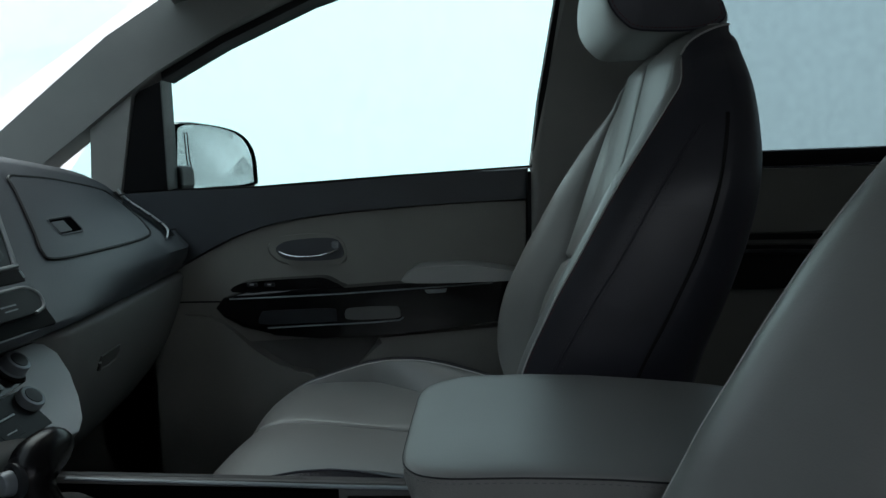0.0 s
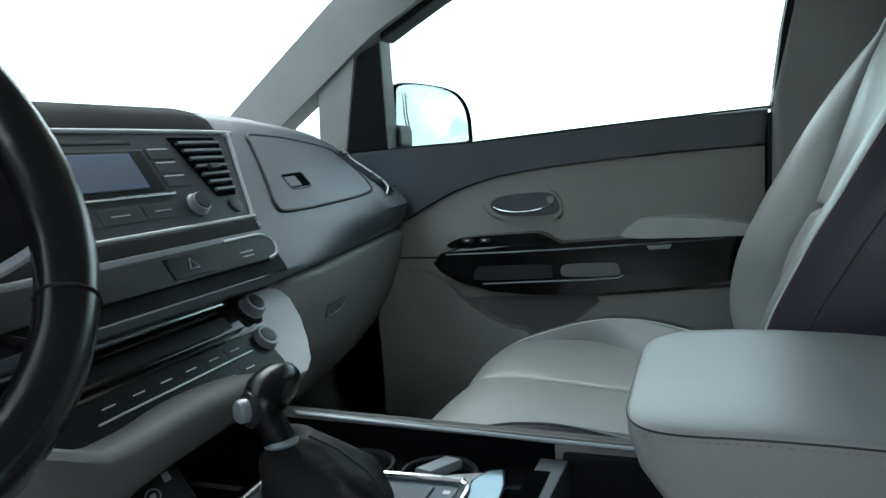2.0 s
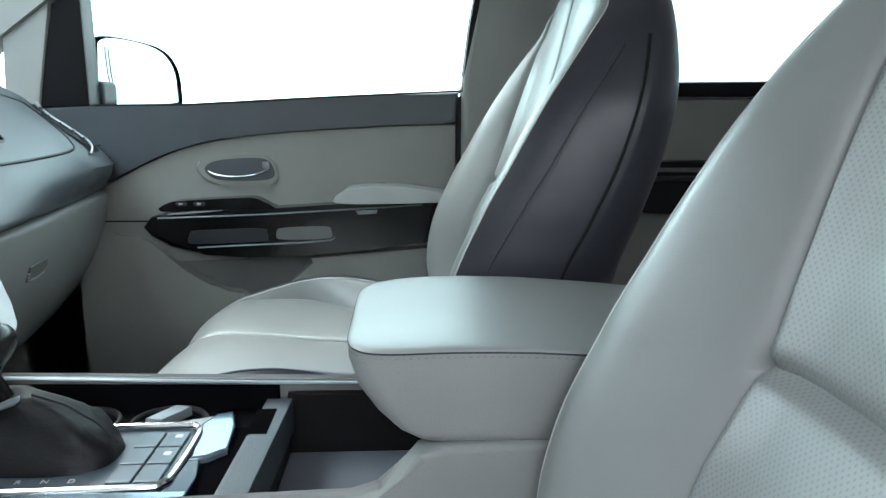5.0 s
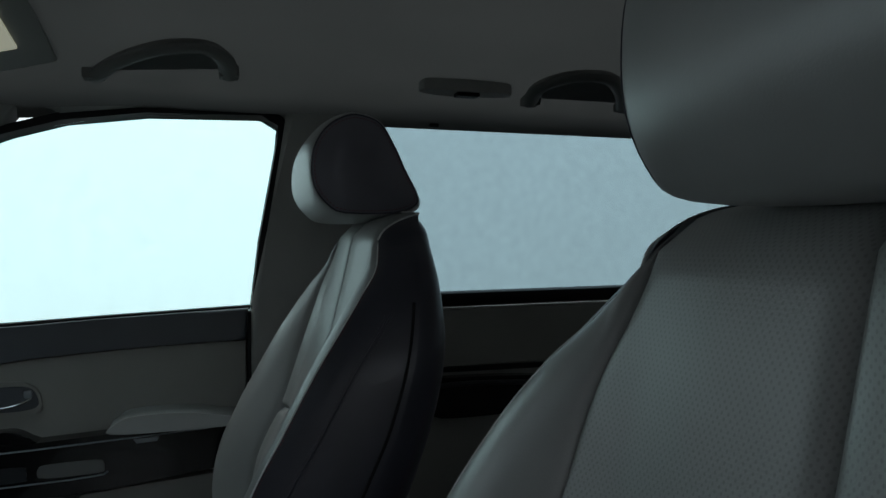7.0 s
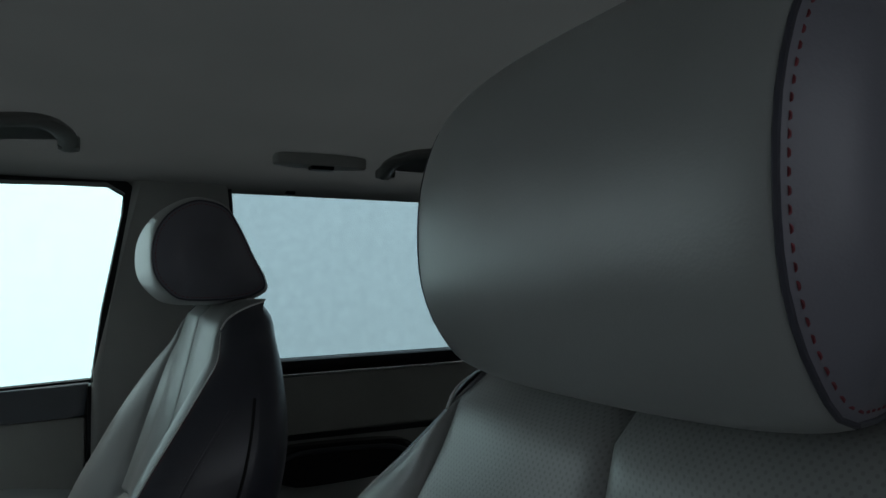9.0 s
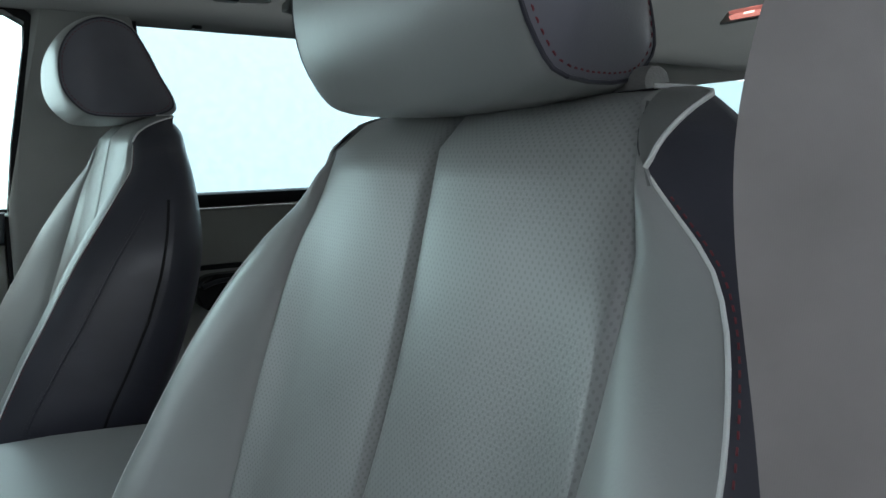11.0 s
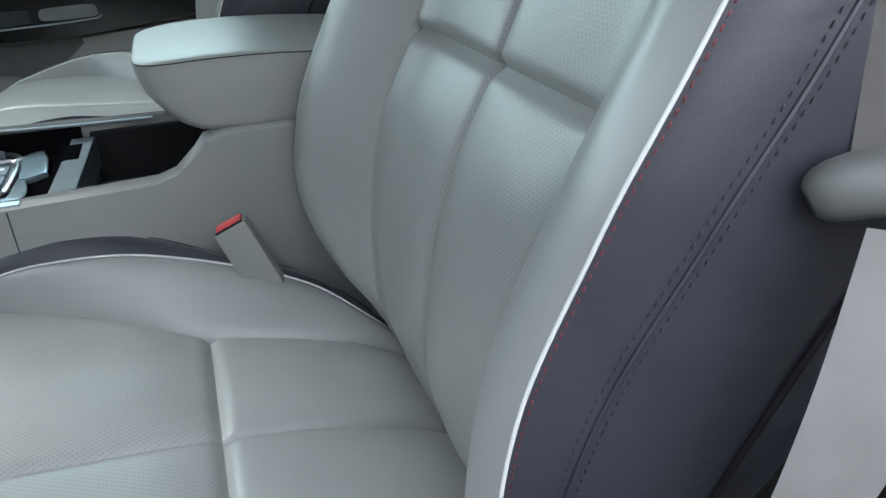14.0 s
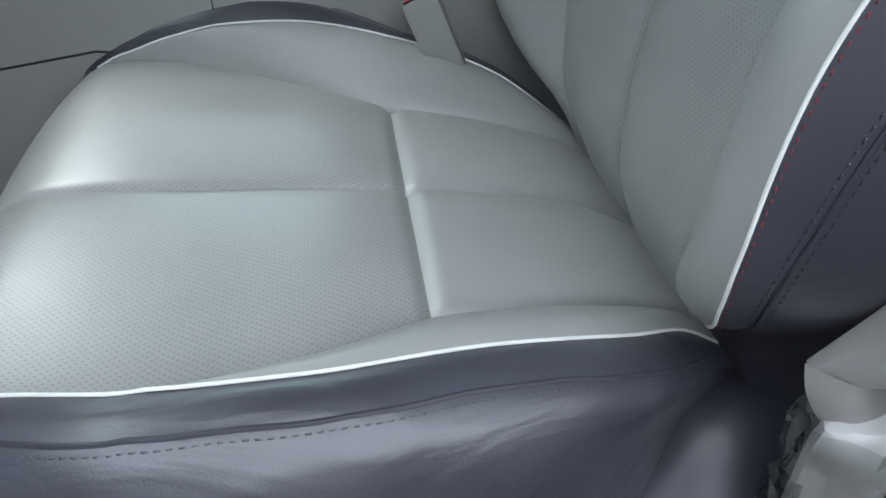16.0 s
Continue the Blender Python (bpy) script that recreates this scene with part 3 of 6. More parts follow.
    cap = bmesh.new()
    R, L = shell_row(1.03)
    ring = [front(hp(1.03) * k / 6, 1.03) for k in range(6, -7, -1)] + L + [R[-1]] + R[-2:0:-1]
    cap.faces.new([cap.verts.new(Vector(p)) for p in ring])
    part("top_cap", cap, GREY, S)

    # the grey leather wraps back over the shoulders to a pale sewn edge
    for sgn in (-1, 1):
        lift = Vector((-0.0003, sgn * 0.0008, 0.0008))
        rows = [[from_edge(t, sgn, 0.036 * ((t - 0.998) / 0.032) ** 0.9 * k / 6) + lift for k in range(7)] for t in [0.998 + 0.032 * j / 12 for j in range(13)]]
        part("shoulder", sheet(rows, thick=0.0006), GREY, S, "grey leather wrapped over the shoulder")
        part("shoulder_seam", tube([r[-1] for r in rows], 0.0012, 6, up=(1, 0, 0)), PIPE, S, "pale sewn edge")

    # piping and stitching along the backrest edge
    for sgn in (-1, 1):
        edge = [front(sgn * hp(t), t) for t in [0.495 + (0.998 - 0.495) * k / 60 for k in range(61)]]
        part("piping", tube(edge, 0.0009, 8, up=(1, 0, 0)), PIPE, S, "pale piping")
        off = []
        for t in [0.50 + (0.99 - 0.50) * k / 80 for k in range(81)]:
            R, L = shell_row(t)
            q = Vector((R if sgn > 0 else L)[0])
            p = Vector((R if sgn > 0 else L)[1])
            off.append(q + (p - q).normalized() * 0.0030 + Vector((-0.0002, sgn * 0.0004, 0)))
        part("red_stitching", stitches(off, 0.0026, 0.0022, 0.0004, (-0.7, sgn * 0.7, 0)), RED, S, "red decorative stitching")
        tw = []
        for t in [0.45 + (0.93 - 0.45) * k / 60 for k in range(61)]:
            R, L = shell_row(t)
            q = R if sgn > 0 else L
            tw.append(Vector(q[6]).lerp(Vector(q[7]), (0.93 - t) * 1.2) + Vector((0, sgn * 0.0012, 0)))
        # black tube paints in the dark of the crease along the side cover
        part("side_seam", tube(tw, 0.0017, 6), RUBBER, S)
        inset = curve1((0.45, 0.016), (0.52, 0.018), (0.60, 0.024), (0.70, 0.034), (0.80, 0.042), (0.92, 0.044))
        zz = [0.47 + (0.92 - 0.47) * k / 60 for k in range(61)]
        part("stitched_seam", tube([from_edge(t, sgn, inset(t)) + Vector((0, sgn * 0.0002, 0)) for t in zz], 0.0012, 6), DARK, S)
        for extra in (0.0045, -0.0045):
            part("side_stitching", stitches([from_edge(t, sgn, inset(t) + extra) + Vector((-0.0003, sgn * 0.0004, 0)) for t in zz], 0.0026, 0.0022, 0.0004, (-0.3, sgn, 0)), DARK, S)

    # headrest
    head_at = lambda x, u, z: at(0.224 - (0.224 - x) * puffy, u + head_y, 1.017 + (z - 1.017) * (1.0 if puffy == 1.0 else 0.85))
    H = part("headrest", headrest_front(head_at), GREY, S, "smooth grey leather headrest")
    for sgn in (-1, 1):
        # end panels use the lightened leather to look lit from the door
        part("headrest_side", headrest_side(head_at, sgn), DARKLIT, H, "charcoal leather end panel, lightened for the doorway light")
        e = [headrest_pt(head_at, sgn, 0.0, k / 40) for k in range(41)]
        part("piping", tube(e, 0.0012, 6, closed=False, up=(0, 1, 0)), DARK, H)
        e2 = [headrest_pt(head_at, sgn, 0.06, k / 40) for k in range(41)]
        part("red_stitching", stitches(e2, 0.0028, 0.0022, 0.0005, (0, sgn, 0)), RED, H, "red decorative stitching")
        part("post", tube([at(0.197, sgn * 0.075 + head_y, 0.98), at(0.200, sgn * 0.075 + head_y, 1.06)], 0.006, 12), CHROME, H, "chrome post")
        part("post_guide", lathe([(0.016, 0), (0.018, 0.006), (0.013, 0.012), (0.011, 0.013)], at(0.198, sgn * 0.075 + head_y, 1.012), (0, 0, 1), 16), BLACK, H)
    part("release_button", lathe([(0.007, 0), (0.0095, 0.002), (0.0095, 0.016), (0.0085, 0.022), (0.006, 0.024)], at(0.213, outer * 0.082 + head_y, 1.034), (0, outer, 0.1), 18), HARD, H, "grey release button")

    # cushion
    line = [(0.065, 0.435), (0.04, 0.452), (0.0, 0.474), (-0.06, 0.492), (-0.133, 0.505), (-0.20, 0.512), (-0.27, 0.518), (-0.34, 0.524), (-0.388, 0.522), (-0.421, 0.500), (-0.433, 0.45), (-0.432, 0.40), (-0.42, 0.345)]
    path = smooth_path([(x, 0, z) for x, z in line], 8)
    cuts = [0.0]
    for i in range(1, len(path)):
        cuts.append(cuts[-1] + (path[i] - path[i - 1]).length)
    px, pz = curve1(*[(s, p.x) for s, p in zip(cuts, path)]), curve1(*[(s, p.z) for s, p in zip(cuts, path)])
    L = cuts[-1]
    cross_s = next(s for s, p in zip(cuts, path) if p.x <= -0.132)
    front_s = next(s for s, p in zip(cuts, path) if p.x <= -0.40)
    gq = curve1((0, 0.112), (0.07, 0.120), (cross_s, 0.142), (cross_s + 0.065, 0.178), (cross_s + 0.135, 0.215), (cross_s + 0.205, 0.240), (front_s, 0.250), (L, 0.244))
    pq = curve1((0, 0.132), (0.06, 0.150), (0.12, 0.186), (cross_s - 0.012, 0.215), (cross_s + 0.07, 0.238), (cross_s + 0.145, 0.246), (cross_s + 0.21, 0.248), (front_s, 0.252), (L, 0.246))
    ph = curve1((0, 0.0), (0.06, 0.010), (0.12, 0.024), (cross_s, 0.034), (cross_s + 0.07, 0.038), (cross_s + 0.145, 0.032), (cross_s + 0.20, 0.017), (cross_s + 0.24, 0.005), (front_s, 0.0), (L, 0.0))

    pinch = curve1((0, 0.0), (0.06, 0.0), (cross_s, 0.011), (cross_s + 0.07, 0.014), (cross_s + 0.145, 0.024), (cross_s + 0.21, 0.047), (front_s, 0.064), (L, 0.06))

    def edge_of(sgn, s):
        """Half width at the piping; the door side is worn flatter and narrower."""
        return pq(s) - (pinch(s) if sgn == outer else 0)

    def gmin(sgn, s):
        return min(gq(s), edge_of(sgn, s) - 0.004)

    def normal(s):
        a, b = max(s - 0.004, 0), min(s + 0.004, L)
        d = Vector((px(b) - px(a), 0, pz(b) - pz(a))).normalized()
        return Vector((d.z, 0, -d.x))

    def top(u, s):
        g, p = gq(s), edge_of(math.copysign(1, u), s)
        g = min(g, p - 0.004)
        n = normal(s)
        if n.z < -0.2:
            n = -n
        lift = 0.0
        if abs(u) <= g:
            lift = 0.006 * abs(math.sin(math.pi * min(1, abs(u) / g))) ** 0.7 * min(1, abs(s - cross_s) / 0.05)
            lift -= 0.006 * math.exp(-((s - cross_s) / 0.005) ** 2) + 0.0035 * math.exp(-(u / 0.0035) ** 2)
        else:
            k = (abs(u) - g) / max(p - g, 1e-4)
            lift = ph(s) * (k * k * (3 - 2 * k)) ** 0.8 + 0.006 * math.sin(math.pi * min(1, k)) * min(1, (p - g) / 0.03)
        lift -= 0.005 * math.exp(-((abs(u) - g) / 0.004) ** 2)
        q = Vector((px(s), 0, pz(s))) + n * lift
        return at(q.x + slid[0], u, q.z + slid[1])

    sr = [cross_s * k for k in fine(18, 0.03)]
    sf = [cross_s + (L - cross_s) * k for k in fine(30, 0.012)]
    for rowset, nm in ((sr, "rear_seat_panel"), (sf, "front_seat_panel")):
        for sgn in (-1, 1):
            part(nm, sheet([[top(sgn * gmin(sgn, s) * k, s) for k in cols] for s in rowset]), PERF if nm[0] == "f" else GREY, S, "perforated grey leather panel" if nm[0] == "f" else "smooth grey leather panel")
    every = sr + sf[1:]
    for sgn in (-1, 1):
        part("seat_bolster", sheet([[top(sgn * (gmin(sgn, s) + (edge_of(sgn, s) - gmin(sgn, s)) * k), s) for k in fine(8, 0.03)] for s in every]), GREY, S, "smooth grey leather bolster")

        fo = curve1((0, 0), (0.14, 0.012), (0.28, 0.027), (0.43, 0.041), (0.57, 0.049), (0.71, 0.052), (1, 0.050))
        fd = curve1((0, 0), (0.14, -0.002), (0.28, 0.003), (0.43, 0.016), (0.57, 0.040), (0.71, 0.080), (0.86, 0.135), (1, 0.20))

        def flank(s, k):
            q = Vector(top(sgn * edge_of(sgn, s), s))
            grow = min(1, 0.25 + s / 0.10)
            zz = max(q.z - fd(k) * (1 if k > 0.4 else grow), 0.30 + dz)
            wob = (0.0010 * math.sin(s * 47 + k * 9) + 0.0006 * math.sin(s * 131 - k * 17)) * math.sin(math.pi * k) ** 2
            if sgn != outer:                    # the inner side stands up in a soft roll
                ramp = min(1, max(0, (s - cross_s + 0.02) / 0.14))
                zz += 0.022 * ramp * math.sin(math.pi * min(1, k / 0.62)) ** 1.2
            tuck = grow if k < 0.36 else grow + (min(1, s / 0.20) - grow) * min(1, (k - 0.36) / 0.25)
            return (q.x, q.y + sgn * (fo(k) * tuck + wob), zz)
        part("seat_side_cover", sheet([[flank(s, k / 14) for k in range(15)] for s in every]), DARKC, S, "creased charcoal leather side cover")
        edge = [top(sgn * edge_of(sgn, s), s) for s in [0.02 + (front_s - 0.02) * k / 50 for k in range(51)]]
        part("piping", tube([Vector(p) + Vector((0, 0, 0.001)) for p in edge], 0.0010, 8), PIPE, S, "pale piping")
        rs = [Vector(top(sgn * edge_of(sgn, s), s)) + Vector((0, sgn * 0.0032, 0.0)) for s in [0.03 + (front_s - 0.03) * k / 60 for k in range(61)]]
        part("red_stitching", stitches(rs, 0.0026, 0.0022, 0.0004, (0, sgn * .7, .7)), RED, S, "red decorative stitching")
        ts = [Vector(flank(s, 0.27 - 0.04 * s)) + Vector((0, 0, 0.0004)) for s in [0.06 + (front_s - 0.06) * k / 60 for k in range(61)]]
        part("side_seam", tube(ts, 0.0013, 6), DARK, S)
        part("side_stitching", stitches([Vector(flank(s, 0.31 - 0.04 * s)) + Vector((0, 0, 0.0003)) for s in [0.06 + (front_s - 0.06) * k / 60 for k in range(61)]], 0.0026, 0.0022, 0.0004, (0, sgn * .7, .7)), DASH, S)
    part("seat_base", box(-0.40 + dx, 0.06 + dx, yc - 0.15, yc + 0.15, 0.18, 0.42 + dz, 0.02), BLACK, S, "black plastic seat base")
    for sgn in (-1, 1):
        part("rail", box(-0.42 + dx, 0.16 + dx, yc + sgn * 0.19 - 0.02, yc + sgn * 0.19 + 0.02, 0.10, 0.18, 0.006), BLACK, S)
        o = yc + sgn * 0.255
        shield = [(-0.30 + dx, 0.24), (0.13 + dx, 0.24), (0.15 + dx, 0.29), (0.11 + dx, 0.31), (0.065 + dx, 0.32), (0.03 + dx, 0.32), (0.0 + dx, 0.315), (-0.10 + dx, 0.31), (-0.30 + dx, 0.30)]
        part("side_shield", prism([(a.x, a.z) for a in smooth_path([(x, 0, z) for x, z in shield], 4, True)], "y", o - 0.018, o + 0.022, 0.012, 3), side_shield, S, "dark grey plastic hinge cover")
    boot = []
    for z, rx, ry in ((0.26, 0.150, 0.095), (0.32, 0.125, 0.080), (0.36, 0.096, 0.064), (0.39, 0.066, 0.048), (0.410, 0.050, 0.041), (0.424, 0.036, 0.031), (0.432, 0.020, 0.018), (0.435, 0.005, 0.005)):
        boot.append([at(0.050 - 0.15 * (0.43 - z) + rx * math.cos(k / 24 * 6.2832) * (1 + 0.06 * math.sin(3 * k / 24 * 6.2832 + z * 20)), outer * (0.158 + 0.35 * (0.43 - z) + ry * math.sin(k / 24 * 6.2832)), z) for k in range(24)])
    part("hinge_boot", loft(boot), DARK, S, "soft charcoal cover over the seat hinge")
    return S


HR = smooth_path([(0.150, 0, 1.027), (0.131, 0, 1.041), (0.118, 0, 1.068), (0.1145, 0, 1.100), (0.118, 0, 1.136), (0.131, 0, 1.168), (0.152, 0, 1.188), (0.170, 0, 1.191), (0.192, 0, 1.180), (0.208, 0, 1.144), (0.221, 0, 1.104), (0.235, 0, 1.064), (0.234, 0, 1.043), (0.208, 0, 1.029)], 6, True)
HC = Vector((0.165, 0, 1.098))


def headrest_half(x):
    return 0.110 - 0.022 * max(0, min(1, (x - 0.150) / 0.07))


def headrest_pt(at, sgn, k, t):
    """The headrest's end outline: t runs round it, k goes from the seam to the middle of the end."""
    f = (t % 1.0) * len(HR)
    p = HR[int(f) % len(HR)].lerp(HR[(int(f) + 1) % len(HR)], f - int(f))
    p = HC + (p - HC) * 0.87
    q = p.lerp(HC, k)
    u = headrest_half(q.x) + 0.013 * math.sin(min(1, k * 1.6) * math.pi / 2)
    return Vector(at(q.x, sgn * u, q.z))


def headrest_front(at):
    rows = []
    for j in range(85):
        t = j / 84
        f0 = (t % 1.0) * len(HR)
        p = HR[int(f0) % len(HR)].lerp(HR[(int(f0) + 1) % len(HR)], f0 - int(f0))
        w = headrest_half((HC + (p - HC) * 0.87).x)
        r = []
        for i in range(29):
            f = math.sin((-1 + 2 * i / 28) * math.pi / 2)
            q = HC + (p - HC) * (0.87 + 0.13 * (1 - abs(f) ** 2.6) ** 0.55)
            r.append(Vector(at(q.x, f * w, q.z)))
        rows.append(r)
    b = sheet(rows)
    bmesh.ops.remove_doubles(b, verts=b.verts, dist=1e-6)
    return b


def headrest_side(at, sgn):
    rows = [[headrest_pt(at, sgn, k, j / 48) for j in range(49)] for k in (0, 0.02, 0.06, 0.12, 0.22, 0.35, 0.5, 0.7, 0.88, 0.999)]
    b = sheet(rows, uv=False)
    bmesh.ops.remove_doubles(b, verts=b.verts, dist=1e-5)
    return b


# ---- seat belt ----
def strip(path, width, side, thick=0.0016, bm=None):
    """A flat band along a path; side gives the width's direction at each point."""
    P = smooth_path(path, 8)
    W = smooth_path(side, 8)
    rows = []
    for p, w in zip(P, W):
        w = w.normalized() * width / 2
        rows.append([p + w * k for k in (-1, -0.97, -0.5, 0, 0.5, 0.97, 1)])
    return sheet(rows, thick=thick, bm=bm)


def seat_belt():
    S = thing("seat_belt", (0.06, -0.68, 0.17), "taupe driver's seat belt hanging slack beside the seat", "seat belt")
    part("webbing", strip([(0.24, -0.66, 1.22), (0.180, -0.632, 1.12), (0.139, -0.634, 1.06), (0.119, -0.637, 1.02), (0.114, -0.640, 0.985), (0.114, -0.649, 0.93), (0.114, -0.656, 0.875), (0.113, -0.661, 0.82), (0.110, -0.668, 0.765)],
                          0.048, [(0.8, -0.6, 0), (0.7, -0.7, 0)] + [(0.59, -0.81, 0)] * 7), BELT, S)
    # lap part: down from the tongue, turned towards the seat and folded over the anchor
    fold = [((0.082, -0.672, 0.755), (0.122, -0.696, 0.750)), ((0.072, -0.676, 0.700), (0.114, -0.690, 0.690)), ((0.068, -0.672, 0.643), (0.111, -0.680, 0.630)),
            ((0.076, -0.660, 0.603), (0.111, -0.668, 0.599)), ((0.069, -0.650, 0.598), (0.100, -0.660, 0.578)), ((0.061, -0.640, 0.594), (0.089, -0.652, 0.556)),
            ((0.060, -0.627, 0.581), (0.079, -0.638, 0.527)), ((0.055, -0.612, 0.546), (0.060, -0.622, 0.512)), ((0.043, -0.602, 0.514), (0.042, -0.606, 0.510))]
    ua, ub = smooth_path([f[0] for f in fold], 5), smooth_path([f[1] for f in fold], 5)
    band = [[p.lerp(q, k) + Vector((-0.002, -0.004, 0.002)) * math.sin(k * math.pi) for k in (0, 0.03, 0.25, 0.5, 0.75, 0.97, 1)] for p, q in zip(ua, ub)]
    # paler tone paints the light falling on the lap part of the strap
    part("lap_webbing", sheet(band, thick=0.0016), BELTLIT, S, "same webbing in a paler lit tone, folded at the anchor")
    flap = [((0.038, -0.607, 0.518), (0.094, -0.616, 0.500)), ((0.042, -0.610, 0.500), (0.095, -0.616, 0.486)), ((0.052, -0.612, 0.482), (0.090, -0.616, 0.472)), ((0.064, -0.612, 0.468), (0.077, -0.614, 0.465))]
    ua, ub = smooth_path([f[0] for f in flap], 5), smooth_path([f[1] for f in flap], 5)
    part("webbing_end", sheet([[p.lerp(q, k) + Vector((-0.006, -0.010, 0.003)) * math.sin(k * math.pi) for k in [i / 8 for i in range(9)]] for p, q in zip(ua, ub)], thick=0.002), BELTLIT, S)
    t0 = [Vector((0.079, -0.651, 0.756)), Vector((0.090, -0.657, 0.762)), Vector((0.110, -0.668, 0.764)), Vector((0.131, -0.684, 0.765)), Vector((0.150, -0.699, 0.761))]
    part("tongue", tube(smooth_path(t0, 4), [0.006, 0.0085, 0.0102, 0.011, 0.0115] + [0.0115] * 8 + [0.011, 0.010, 0.008, 0.005], 14), CUP, S, "grey plastic tongue")
    part("tongue_plate", box(0.098, 0.126, -0.692, -0.685, 0.728, 0.762, 0.003), SILVD, S)
    a = part("anchor_cover", loft([[Vector((0.072, -0.622, z)) + Vector((math.cos(k / 12 * 6.283) * rx, math.sin(k / 12 * 6.283) * ry, 0)) for k in range(12)] for z, rx, ry in ((0.33, 0.028, 0.018), (0.38, 0.027, 0.018), (0.44, 0.026, 0.017), (0.472, 0.025, 0.016), (0.484, 0.022, 0.014), (0.488, 0.016, 0.010))]), SLEEVE, S, "pale grey plastic anchor sleeve")
    rng = random.Random(4)
    rings = []
    for j in range(14):
        z = 0.33 + 0.165 * j / 13
        rings.append([Vector((0.072, -0.622, z + rng.uniform(-.004, .004))) + Vector((math.cos(k / 26 * 6.283) * 0.035, math.sin(k / 26 * 6.283) * 0.026, 0)) * (1 + rng.uniform(-0.13, 0.16)) for k in range(26)])
    f = part("wrap_film", sheet(rings, uv=False, closed=True), FILM, a, "crumpled clear plastic wrap", angle=12)
    f.visible_shadow = False
    part("anchor_disc", lathe([(0.018, 0), (0.019, 0.004), (0.017, 0.007), (0.009, 0.008), (0.001, 0.008)], (0.083, -0.648, 0.530), (-0.45, -0.55, 0.70), 24), PANEL, S, "dark grey round anchor cap")
    Mb = plane_frame((0.096, -0.686, 0.536), (0.75, -0.2, -0.35), (-0.25, -0.45, 0.85))
    B = part("bolt_cover", plate(Mb, -0.016, 0.016, -0.012, 0.012, -0.012, 0.006, 0.004, seg=3), CUP, S, "grey plastic bolt cover")
    part("bolt_slot", plate(Mb, -0.004, 0.0155, -0.004, 0.007, 0.004, 0.0068, 0.002), DASH, B)


def buckle():
    S = thing("seat_belt_buckle", (-0.08, -0.178, 0.45), "grey seat belt buckle with a red release button", "seat belt buckle")
    M = plane_frame((-0.080, -0.190, 0.531), (0.86, -0.10, 0.40), (-0.36, 0.16, 0.92))
    part("housing", plate(M, -0.0165, 0.0165, -0.028, 0.052, -0.011, 0.011, 0.004), HARD, S)
    part("release_button", plate(M, -0.013, 0.013, 0.044, 0.0555, -0.0075, 0.0075, 0.002), BUTTON, S, "red release button")
    part("slot", plate(M, -0.014, 0.014, 0.050, 0.0532, 0.0078, 0.0098, 0.0005), BLACK, S)
    part("stalk", tube([M @ Vector((0, -0.025, 0)), M @ Vector((0.005, -0.12, 0))], 0.012, 10, squash=0.4), BLACK, S)


ground()
floor_pan()
headliner()
cabin_sides()
seat("driver_seat", -0.385, 0.0, 0.0, -1, "grey and charcoal leather driver's seat with pale piping and red stitching", DASH, head_y=-0.008)
seat("passenger_seat", 0.40, -0.05, 0.025, 1, "grey and charcoal leather passenger seat with pale piping", DASH, 1.3, slid=(0.045, 0.020))
seat_belt()
buckle()


# ---- passenger doors ----
def P2(pts, n=4, closed=True):
    return [(p.x, p.z) for p in smooth_path([(x, 0, z) for x, z in pts], n, closed)]


